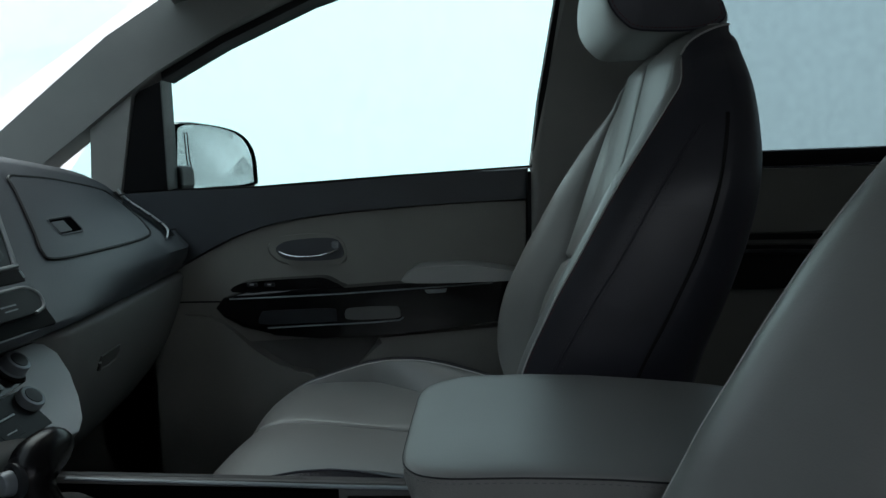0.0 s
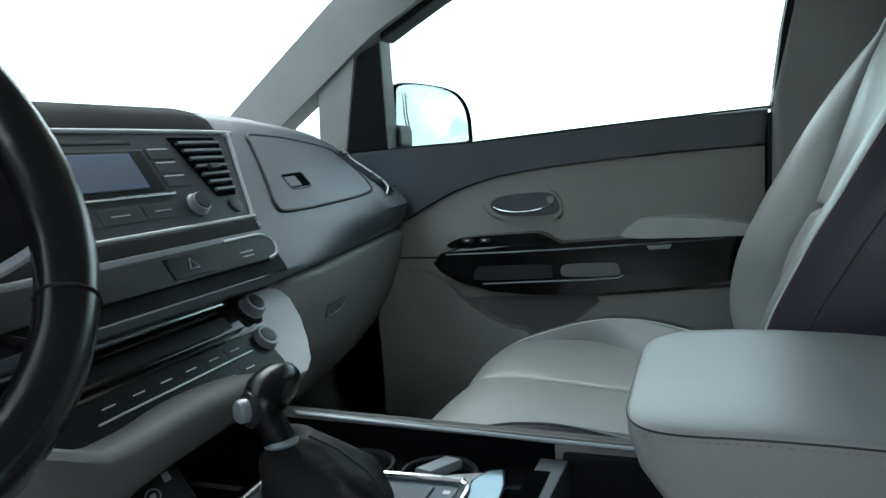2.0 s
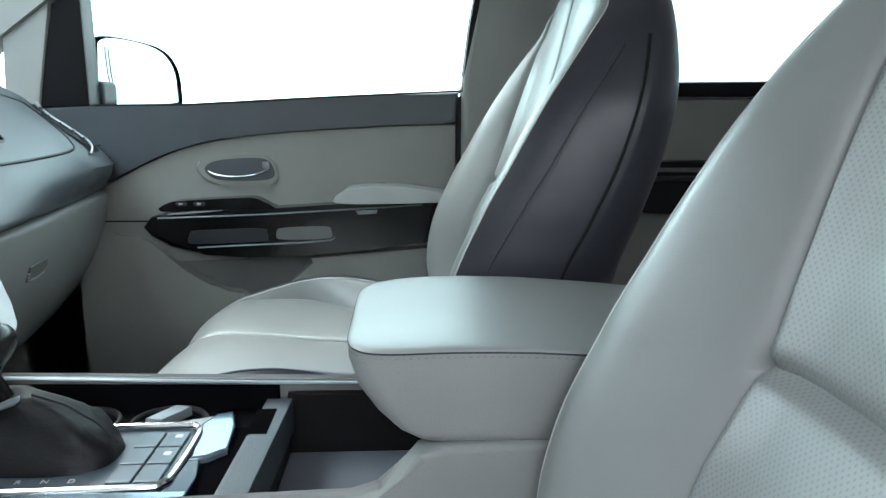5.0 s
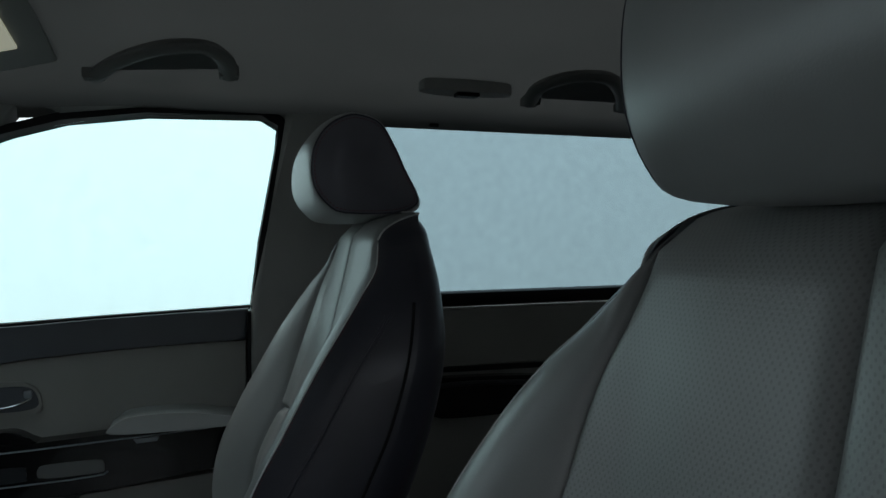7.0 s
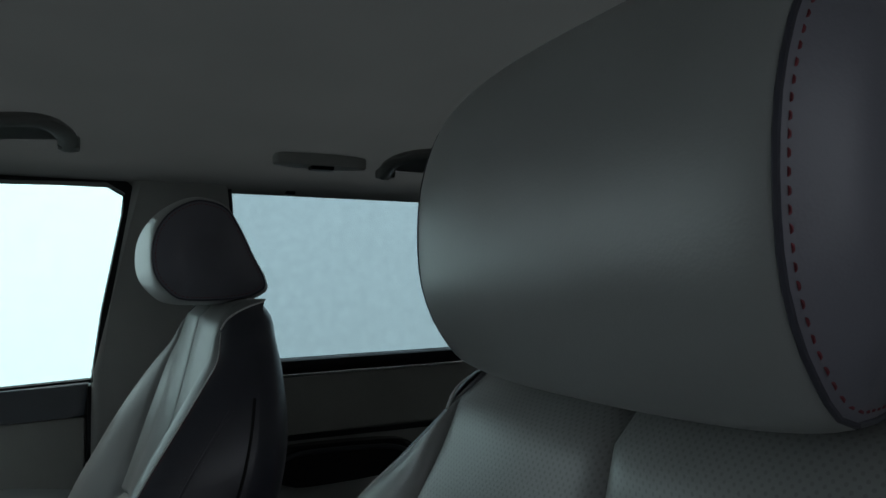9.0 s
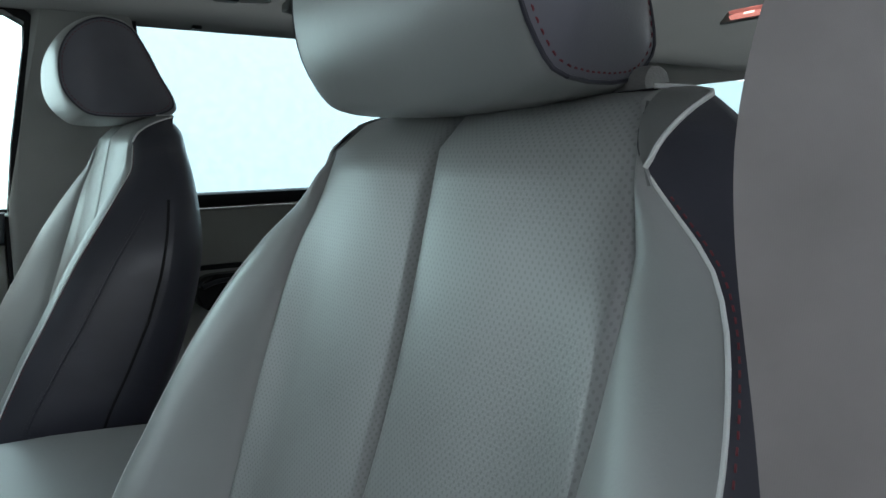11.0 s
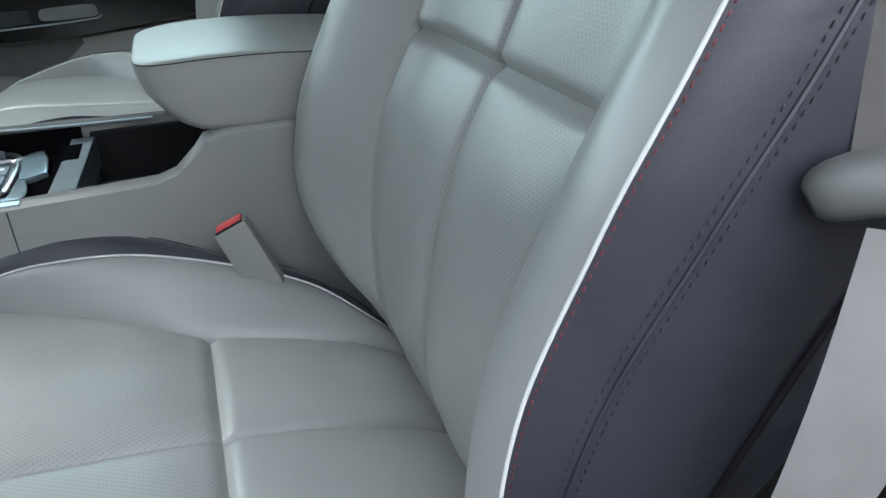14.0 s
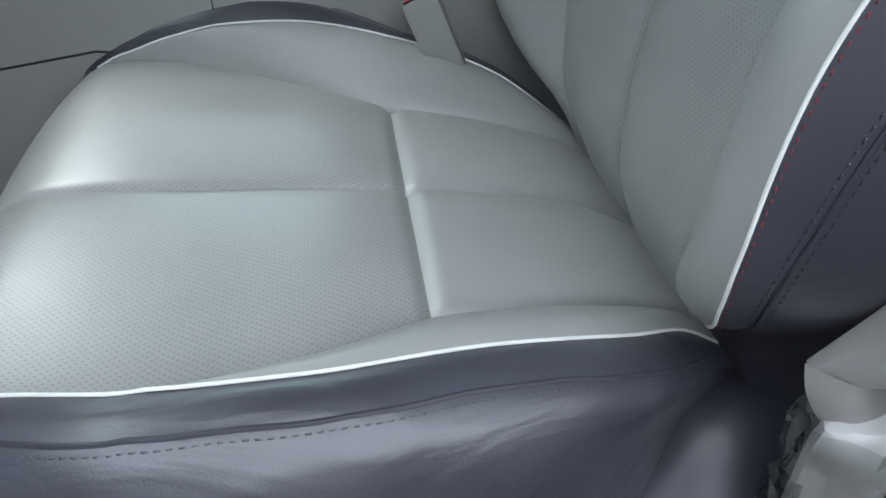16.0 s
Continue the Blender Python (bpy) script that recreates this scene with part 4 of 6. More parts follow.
def passenger_door():
    D = thing("door_1", (-0.38, 0.78, 0.20), "closed grey and charcoal front passenger door with piano black trim", "car door", kind="structure")
    part("door_core", prism([(-0.78, 0.20), (-0.02, 0.20), (-0.012, 0.905), (-0.76, 0.88)], "y", 0.785, 0.85, 0.01), DOORG, D)
    part("outer_skin", prism([(-0.80, 0.10), (0.0, 0.10), (0.0, 0.90), (-0.78, 0.87)], "y", 0.85, 0.90, 0.02), PAINT, D, "dark painted outer skin")
    low = [(-0.022, 0.857), (-0.16, 0.852), (-0.306, 0.843), (-0.40, 0.834), (-0.476, 0.822), (-0.535, 0.805), (-0.586, 0.783), (-0.63, 0.760), (-0.68, 0.735), (-0.80, 0.67)]
    low = [(p.x, p.z) for p in smooth_path([(x, 0, z) for x, z in low], 4)]
    up = [(-0.80, 0.882), (-0.66, 0.884), (-0.505, 0.886), (-0.38, 0.892), (-0.259, 0.900), (-0.12, 0.907), (-0.018, 0.912)]
    part("upper_pad", prism(up + low, "y", 0.742, 0.80, 0.010, 3), DASH, D, "charcoal soft upper pad")
    ins = [(x, z - 0.003) for x, z in low] + [(-0.80, 0.60), (-0.60, 0.60), (-0.022, 0.62)]
    part("door_insert", prism(ins, "y", 0.752, 0.80, 0.006), DOORG, D, "padded grey vinyl insert")
    kick = P2([(-0.80, 0.66), (-0.66, 0.655), (-0.60, 0.65), (-0.565, 0.628), (-0.52, 0.588), (-0.46, 0.552), (-0.41, 0.535), (-0.42, 0.45), (-0.55, 0.36), (-0.80, 0.34)], 4)
    part("lower_front_panel", prism(kick, "y", 0.735, 0.80, 0.005, 2), DOORG, D)
    part("seam_line", box(-0.70, -0.575, 0.7505, 0.754, 0.676, 0.679, 0.0006), BLACK, D)
    part("map_pocket", prism([(-0.292, 0.612), (-0.022, 0.635), (-0.022, 0.35), (-0.42, 0.35), (-0.40, 0.47), (-0.325, 0.555)], "y", 0.730, 0.80, 0.010), DOORG, D, "grey moulded map pocket")
    # darker grey panel paints in the shadow below the trim strip
    part("strip_shade_recess", prism([(-0.60, 0.64), (-0.29, 0.62), (-0.29, 0.35), (-0.60, 0.35)], "y", 0.765, 0.80, 0.0), CUP, D, "recess under the trim strip, its shade put in the darker grey")
    strip_top = [(-0.584, 0.672), (-0.570, 0.690), (-0.53, 0.700), (-0.44, 0.703), (-0.357, 0.706), (-0.22, 0.714), (-0.08, 0.722), (-0.024, 0.724)]
    strip_bot = [(-0.024, 0.650), (-0.082, 0.642), (-0.19, 0.628), (-0.299, 0.618), (-0.40, 0.616), (-0.476, 0.622), (-0.535, 0.636), (-0.570, 0.655)]
    T = part("trim_strip", prism(strip_top + strip_bot, "y", 0.712, 0.765, 0.009, 3), GLOSS, D, "piano black trim strip")
    part("chrome_line", tube([(-0.556, 0.7105, 0.689), (-0.46, 0.7095, 0.692), (-0.357, 0.7095, 0.696), (-0.20, 0.7095, 0.705), (-0.085, 0.7095, 0.712)], 0.0014, 8), SILVD, T, "thin chrome line")
    part("trim_slot", prism(P2([(-0.505, 0.648), (-0.500, 0.661), (-0.485, 0.667), (-0.376, 0.670), (-0.364, 0.664), (-0.364, 0.651), (-0.374, 0.646), (-0.49, 0.642)], 3), "y", 0.7105, 0.716, 0.002), PANEL, T)
    part("trim_slot", prism(P2([(-0.348, 0.654), (-0.346, 0.667), (-0.330, 0.671), (-0.262, 0.673), (-0.250, 0.668), (-0.249, 0.656), (-0.258, 0.651), (-0.335, 0.649)], 3), "y", 0.7105, 0.716, 0.002), CUP, T, "grey finger slot")
    part("chrome_line", tube([(-0.488, 0.7085, 0.636), (-0.40, 0.7085, 0.640), (-0.30, 0.7085, 0.644), (-0.25, 0.7085, 0.648), (-0.243, 0.7085, 0.653)], 0.0014, 8), SILVD, T)
    part("lock_badge", prism([(-0.205, 0.701), (-0.165, 0.703), (-0.168, 0.696), (-0.20, 0.694)], "y", 0.7095, 0.713, 0.001), SILVD, T)
    sw = P2([(-0.552, 0.700), (-0.540, 0.715), (-0.50, 0.720), (-0.42, 0.724), (-0.385, 0.724), (-0.362, 0.712), (-0.352, 0.703), (-0.45, 0.700)], 3)
    W = part("switch_panel", prism(sw, "y", 0.718, 0.762, 0.006), GLOSS, D, "black window switch panel")
    for k, x in enumerate((-0.515, -0.483)):
        part("window_switch", box(x - 0.010, x + 0.010, 0.712, 0.722, 0.710, 0.717, 0.003), PANEL, W)
        part("switch_mark", box(x - 0.003, x + 0.004, 0.7112, 0.7125, 0.713, 0.7155, 0.0003), PRINT, W)
    arm = P2([(-0.236, 0.719), (-0.227, 0.736), (-0.205, 0.745), (-0.13, 0.747), (-0.06, 0.738), (-0.024, 0.730), (-0.024, 0.722), (-0.12, 0.718)], 4)
    # light from above is put into the pad's paler colour
    part("armrest_pad", prism(arm, "y", 0.678, 0.765, 0.012, 4), PADLIT, D, "grey padded armrest, paler for the light on its top")
    bez = P2([(-0.494, 0.774), (-0.478, 0.793), (-0.44, 0.800), (-0.385, 0.801), (-0.357, 0.790), (-0.349, 0.766), (-0.353, 0.748), (-0.40, 0.744), (-0.466, 0.747)], 4)
    H = part("handle_bezel", prism(bez, "y", 0.746, 0.76, 0.005, 3), DOORG, D, "raised oval handle surround")
    bowl = P2([(-0.478, 0.773), (-0.465, 0.786), (-0.43, 0.792), (-0.375, 0.793), (-0.357, 0.781), (-0.357, 0.757), (-0.41, 0.752), (-0.46, 0.756)], 4)
    # no real hollow here: the charcoal colour gives the recess its shade
    part("handle_cup", prism(bowl, "y", 0.7445, 0.75, 0.002), DASH, H, "flat dark plate coloured as the shaded handle recess")
    part("door_handle", tube(smooth_path([(-0.470, 0.744, 0.7700), (-0.455, 0.735, 0.7645), (-0.43, 0.731, 0.7615), (-0.40, 0.730, 0.7625), (-0.375, 0.731, 0.768), (-0.362, 0.738, 0.774)], 4), 0.0027, 10, squash=0.8), CHROME, H, "chrome inside door handle")
    part("lock_knob", box(-0.374, -0.361, 0.738, 0.748, 0.774, 0.787, 0.004), SILVD, H, "chrome lock knob")
    part("sail_panel", leaned(prism([(-0.668, 0.885), (-0.663, 1.080), (-0.705, 1.062), (-0.713, 1.054), (-0.757, 0.882)], "y", 0.738, 0.79, 0.006)), BLACK, D, "black mirror sail panel")
    part("window_sill", prism([(-0.76, 0.880), (-0.505, 0.884), (-0.259, 0.898), (-0.014, 0.910), (-0.014, 0.916), (-0.259, 0.904), (-0.505, 0.890), (-0.76, 0.886)], "y", 0.758, 0.785, 0.001), RUBBER, D, "black window sealing strip")
    frame = [(-0.663, 1.080)] + [(x, z) for x, z in WIN_TOP[1:]] + [(0.030, 1.20), (0.0, 1.03), (-0.014, 0.912)]
    out = [(-0.005, 0.912), (0.012, 1.03), (0.047, 1.20), (0.052, 1.240), (0.02, 1.268), (-0.184, 1.259), (-0.313, 1.241), (-0.394, 1.217), (-0.55, 1.152), (-0.663, 1.094)]
    part("window_frame", leaned(prism(frame + out, "y", 0.742, 0.80, 0.003)), RUBBER, D, "black window frame seal")
    glassp = [(-0.668, 0.87), (-0.668, 1.085), (-0.55, 1.145), (-0.394, 1.21), (-0.184, 1.252), (0.01, 1.262), (0.046, 1.24), (0.0, 0.90)]
    g = part("pane", leaned(prism(glassp, "y", 0.772, 0.776)), WINDOW, D, "clear side glass")
    g.visible_shadow = False
    part("latch_edge", box(-0.020, -0.006, 0.75, 0.84, 0.22, 0.905, 0.003), BLACK, D, "black door edge seal")


def sliding_door():
    D = thing("door_2", (0.75, 0.78, 0.20), "closed grey sliding rear door with dark upper trim", "car door", kind="structure")
    part("door_core", box(0.25, 1.32, 0.765, 0.85, 0.20, 0.86, 0.01), DOORG, D)
    part("outer_skin", box(0.01, 1.33, 0.851, 0.90, 0.10, 0.92, 0.02), PAINT, D)
    part("upper_pad", prism([(0.235, 0.902), (1.32, 0.917), (1.32, 0.945), (0.232, 0.930)], "y", 0.742, 0.80, 0.010), BLACK, D, "black upper pad")
    part("panel_ledge", prism([(0.25, 0.898), (1.32, 0.913), (1.32, 0.80), (0.25, 0.785)], "y", 0.752, 0.80, 0.006), DOORG, D)
    part("ledge_line", box(0.25, 1.32, 0.756, 0.77, 0.775, 0.785, 0.002), BLACK, D)
    cup = P2([(0.30, 0.735), (0.31, 0.760), (0.36, 0.768), (0.55, 0.762), (0.585, 0.735), (0.56, 0.70), (0.36, 0.69), (0.305, 0.705)], 4)
    C = part("pull_cup", prism(cup, "y", 0.735, 0.78, 0.008, 3), GLOSS, D, "black pull cup")
    part("cup_lip", tube(smooth_path([(0.31, 0.735, 0.745), (0.36, 0.728, 0.757), (0.52, 0.728, 0.752), (0.57, 0.734, 0.735)], 4), 0.005, 8), PANEL, C)
    part("window_frame", leaned(prism([(0.20, 1.268), (0.235, 0.925), (0.243, 0.925), (0.21, 1.258), (1.25, 1.258), (1.29, 0.945), (1.33, 0.945), (1.30, 1.268)], "y", 0.752, 0.80, 0.002)), RUBBER, D)
    g = part("pane", leaned(prism([(0.21, 1.263), (0.24, 0.92), (1.30, 0.94), (1.27, 1.262)], "y", 0.772, 0.776)), TINT, D, "tinted privacy glass")
    g.visible_shadow = False
    part("blind_clip", box(0.312, 0.330, 0.715, 0.728, 1.2455, 1.258, 0.002), BLACK, D, "small black blind clip")


def side_mirror():
    S = thing("side_mirror", (-0.66, 0.93, 0.90), "black door mirror with rounded glass outside the passenger window", "car mirror")
    out = P2([(0.80, 0.885), (0.795, 0.98), (0.81, 1.012), (0.90, 1.016), (1.005, 1.004), (1.055, 0.968), (1.066, 0.912), (1.05, 0.886), (0.90, 0.880)], 4)
    M = plane_frame((-0.66, 0.90, 0.945), (0.35, 1, 0), (0, 0, 1))
    loc = [(y - 0.90, z - 0.945) for y, z in out]
    rings = []
    for n, s in ((-0.09, 0.55), (-0.075, 0.78), (-0.045, 0.95), (-0.01, 1.0), (0.006, 0.99), (0.010, 0.955)):
        rings.append([M @ Vector((u * s, v * s, n)) for u, v in loc])
    b = sheet(rings, uv=False, closed=True)
    b.verts.ensure_lookup_table()
    b.faces.new([b.verts[i] for i in range(len(loc))])
    part("housing", b, PAINT, S, "dark painted housing")
    g = bmesh.new()
    g.faces.new([g.verts.new(M @ Vector((u * 0.865 + 0.013, v * 0.90 + 0.002, 0.004))) for u, v in loc])
    bmesh.ops.solidify(g, geom=g.faces[:], thickness=0.002)
    part("mirror_glass", g, MIRROR, S, "silvered mirror glass")
    part("arm", box(-0.72, -0.66, 0.78, 0.85, 0.885, 0.93, 0.012, 3), BLACK, S)
    part("water_mark", tube([M @ Vector((-0.055, 0.05, 0.0075)), M @ Vector((-0.052, 0.0, 0.0075)), M @ Vector((-0.045, -0.03, 0.0075))], 0.0012, 6), RUBBER, S)


# ---- dashboard ----
def dash_top(y):
    return curve1((0, 0.950), (0.28, 0.950), (0.36, 0.947), (0.46, 0.938), (0.565, 0.926), (0.62, 0.915), (0.66, 0.900), (0.70, 0.876), (0.76, 0.83))(abs(y))


def dash_profile(y):
    a = abs(y)
    T = dash_top(y)
    o2 = curve1((0.25, 0.0), (0.45, 0.0), (0.57, -0.002), (0.66, -0.008), (0.72, -0.028), (0.76, -0.05))(a)
    o3 = curve1((0.20, 0.0), (0.40, -0.030), (0.60, -0.062), (0.70, -0.080), (0.76, -0.09))(a)
    to = 0.020 if a < 0.3 else 0.020 * max(0, 1 - (a - 0.3) / 0.15)
    pts = [(-1.24, T - 0.045), (-1.00, T - 0.012), (-0.82, T), (-0.745 + o2 * .3, T - 0.004), (-0.722 + o2 * .5, T - 0.016), (-0.706 + o2 * .7, T - 0.038)]
    for k in (0.2, 0.4, 0.6, 0.8, 1.0):
        pts.append((-0.706 + o2 * .7 + k * (0.082 + o2 * .3), (T - 0.038) + k * (0.815 - T + 0.038)))
    pts += [(-0.600 + o2, 0.788), (-0.578 + (o2 + o3) / 2, 0.766), (-0.562 + o3, 0.752), (-0.563 + o3, 0.744), (-0.575 + o3, 0.738), (-0.66 + o3, 0.732), (-1.24, 0.72)]
    return pts


def face_x(y, z):
    """Where the dash's rear face stands at a height."""
    p = dash_profile(y)[2:15]
    for (x0, z0), (x1, z1) in zip(p, p[1:]):
        if z1 <= z <= z0:
            return x0 + (x1 - x0) * (z0 - z) / (z0 - z1)
    return p[0][0]


def on_face(y, z, out=0.002):
    return Vector((face_x(y, z) + out * 0.8, y, z + out * 0.55))


def dashboard():
    D = thing("dashboard", (-0.9, 0.0, 0.70), "charcoal soft dashboard with a grey lower half and chrome trim", "dashboard")
    ys = [-0.745, -0.70, -0.63, -0.565, -0.46, -0.36, -0.30, -0.25, -0.15, 0, 0.15, 0.25, 0.30, 0.36, 0.41, 0.46, 0.51, 0.565, 0.60, 0.63, 0.665, 0.70, 0.735]
    rings = [[(x, y, z) for x, z in dash_profile(y)] for y in ys]
    part("upper_dash", loft(rings), DASH, D, "charcoal grained soft upper dash", angle=50)

    brow = []
    for k in range(25):
        y = -0.60 + 0.888 * k / 24
        edge = min(1, max(0, (0.288 - y) / 0.03))
        brow.append([(x + 0.0025 * edge, y, z + 0.0035 * edge) for x, z in dash_profile(y)[1:6]])
    part("dash_brow", sheet(brow, uv=False, thick=0.003), BROW, D, "black brow over the audio panel")

    # lidded compartment in front of the passenger
    lid = [(0.352, 0.911), (0.385, 0.912), (0.46, 0.907), (0.585, 0.890), (0.608, 0.876), (0.604, 0.850), (0.590, 0.829), (0.555, 0.816), (0.405, 0.811), (0.298, 0.811), (0.285, 0.820), (0.302, 0.842), (0.338, 0.891)]
    ol = [(p.x, p.z) for p in smooth_path([(y, 0, z) for y, z in lid], 5, True)]
    b = bmesh.new()
    cy, cz = sum(p[0] for p in ol) / len(ol), sum(p[1] for p in ol) / len(ol)
    rings = [[on_face(cy + (y - cy) * s, cz + (z - cz) * s, o) for y, z in ol] for s, o in ((1.0, -0.003), (0.992, 0.0012), (0.975, 0.0022), (0.7, 0.0025), (0.4, 0.0025), (0.02, 0.0025))]
    G = part("compartment_lid", sheet(rings, uv=False, closed=True), DASH, D, "charcoal lid of the upper glove compartment")
    part("lid_gap", tube([on_face(y, z, 0.0010) for y, z in ol], 0.0023, 6, closed=True), BLACK, D)
    Lt = plane_frame(on_face(0.374, 0.846, 0.003), (0, 1, 0.03), (-0.66, 0, 0.75))
    # the pocket is not cut in; a black plate gives its shade
    part("latch_pocket", plate(Lt, -0.026, 0.026, -0.012, 0.012, -0.004, 0.0004, 0.001), DEEPSHADE, G, "flat black plate for the shade inside the finger pocket")
    rim = [Lt @ Vector((u, v, 0.0004)) for u, v in ((-0.027, -0.012), (-0.024, -0.0135), (0.024, -0.0135), (0.027, -0.012), (0.027, 0.012), (0.024, 0.0135), (-0.024, 0.0135), (-0.027, 0.012))]
    part("pocket_rim", tube(rim, 0.0011, 6, closed=True), DASH, G)
    part("latch_tab", plate(Lt, -0.024, 0.004, -0.010, 0.008, -0.002, 0.0009, 0.001), DASH, G, "small pull latch")

    # outer air vent with a chrome edge
    V = part("side_vent", sheet([[on_face(0.632 + 0.014 * k + 0.012 * math.sin(t * 3.14), 0.808 + 0.076 * t, 0.005) for k in (-1, -0.5, 0, 0.5, 1)] for t in [j / 10 for j in range(11)]], uv=False, thick=0.004), BLACK, D, "black side air vent")
    part("chrome_edge", tube(smooth_path([on_face(0.606, 0.807, 0.004), on_face(0.638, 0.820, 0.008), on_face(0.656, 0.842, 0.010), on_face(0.658, 0.866, 0.011), on_face(0.652, 0.886, 0.009)], 5), 0.0019, 8), SILVER, V, "chrome vent edge")
    for k in range(6):
        part("vane", tube([on_face(0.630 + 0.012 * math.sin(0.5 + k * 0.4), 0.816 + 0.012 * k, 0.009), on_face(0.652 + 0.012 * math.sin(0.5 + k * 0.4), 0.815 + 0.012 * k, 0.010)], 0.0016, 6), PANEL, V)

    # lower grey dash, glovebox
    lows = []
    for y in (0.205, 0.212, 0.222, 0.235, 0.25, 0.30, 0.40, 0.50, 0.60, 0.68, 0.735):
        o = curve1((0.205, -0.042), (0.225, -0.022), (0.25, -0.013), (0.30, -0.016), (0.40, -0.030), (0.60, -0.062), (0.70, -0.080), (0.76, -0.09))(y)
        lows.append([(x + o, y, z) for x, z in ((-0.585, 0.738), (-0.568, 0.736), (-0.562, 0.728), (-0.568, 0.69), (-0.582, 0.65), (-0.60, 0.61), (-0.632, 0.56), (-0.68, 0.505), (-0.76, 0.46), (-0.90, 0.46), (-0.90, 0.736))])
    Lw = part("glovebox", loft(lows), HARD, D, "grey glovebox front", angle=50)
    Gh = plane_frame((-0.5985, 0.365, 0.672), (-0.15, 1, 0), (0.35, 0, 1))
    part("glovebox_handle", plate(Gh, -0.032, 0.036, -0.011, 0.010, -0.006, 0.0012, 0.001), CUP, Lw, "recessed glovebox pull")
    part("handle_lip", tube([Gh @ Vector((u, v, 0.001)) for u, v in ((-0.034, 0.002), (-0.028, -0.009), (0.0, -0.012), (0.030, -0.010), (0.038, 0.001))], 0.0022, 8), HARD, Lw)
    part("footwell_wall", box(-1.12, -0.93, 0.10, 0.76, 0.10, 0.60, 0.02), CARPET, D)
    part("kick_panel", box(-1.1, -0.70, 0.735, 0.79, 0.10, 0.82, 0.01), DOORG, D)
    part("kick_panel", box(-0.95, -0.56, 0.112, 0.125, 0.10, 0.60, 0.004), PANEL, D)
    part("footwell_wall", box(-1.12, -0.95, -0.74, -0.12, 0.10, 0.60, 0.02), BLACK, D)
    lows = []
    for y in (-0.735, -0.60, -0.45, -0.30, -0.215):
        lows.append([(x, y, z) for x, z in ((-0.60, 0.738), (-0.575, 0.736), (-0.566, 0.728), (-0.572, 0.69), (-0.60, 0.62), (-0.66, 0.56), (-0.80, 0.53), (-0.80, 0.736))])
    part("knee_panel", loft(lows), HARD, D, "grey knee panel")

    # instrument hood and dials, behind the steering wheel
    hood = []
    for t in [j / 16 for j in range(17)]:
        a = math.pi * t
        hood.append((-0.385 + 0.195 * math.cos(a), 0.850 + 0.118 * math.sin(a) ** 0.8))
    hb = sheet([[(x, y, z - dz2) for y, z in hood] for x, dz2 in ((-0.78, 0.0), (-0.66, -0.004), (-0.60, 0.012))], uv=False, thick=0.012)
    C = part("instrument_hood", hb, DASH, D, "charcoal instrument hood")
    M = plane_frame((-0.70, -0.385, 0.868), (0, 1, 0), (-0.35, 0, 0.94))
    part("dial_panel", plate(M, -0.18, 0.18, -0.08, 0.075, -0.01, 0.0, 0.004), GLOSS, C)
    for u in (-0.10, 0.10):
        part("dial_ring", tube([M @ Vector((u + 0.058 * math.cos(k / 28 * 6.283), 0.058 * math.sin(k / 28 * 6.283), 0.006)) for k in range(28)], 0.004, 8, closed=True), SILVER, C)
        for k in range(9):
            a = math.radians(220 - 32 * k)
            part("dial_mark", tube([M @ Vector((u + r * math.cos(a), r * math.sin(a), 0.002)) for r in (0.041, 0.050)], 0.0012, 5), PRINT, C)
    part("trip_display", plate(M, -0.03, 0.03, -0.03, 0.04, 0.0, 0.003, 0.002), SCREEN, C)
    part("ignition_surround", tube([on_face(-0.115 + 0.045 * math.cos(k / 20 * 6.283), 0.772 + 0.020 * math.sin(k / 20 * 6.283), 0.004) for k in range(20)], 0.0035, 6, closed=True), BLACK, D)
    pk = plane_frame(on_face(-0.115, 0.772, 0.001), (0, 1, 0), (-0.6, 0, 0.8))
    part("ignition_recess", plate(pk, -0.042, 0.042, -0.020, 0.020, -0.004, 0.002, 0.004), GLOSS, D)
    part("start_switch", plate(pk, -0.022, 0.018, -0.014, 0.014, 0.001, 0.010, 0.006, seg=3), PANEL, D)
    return D


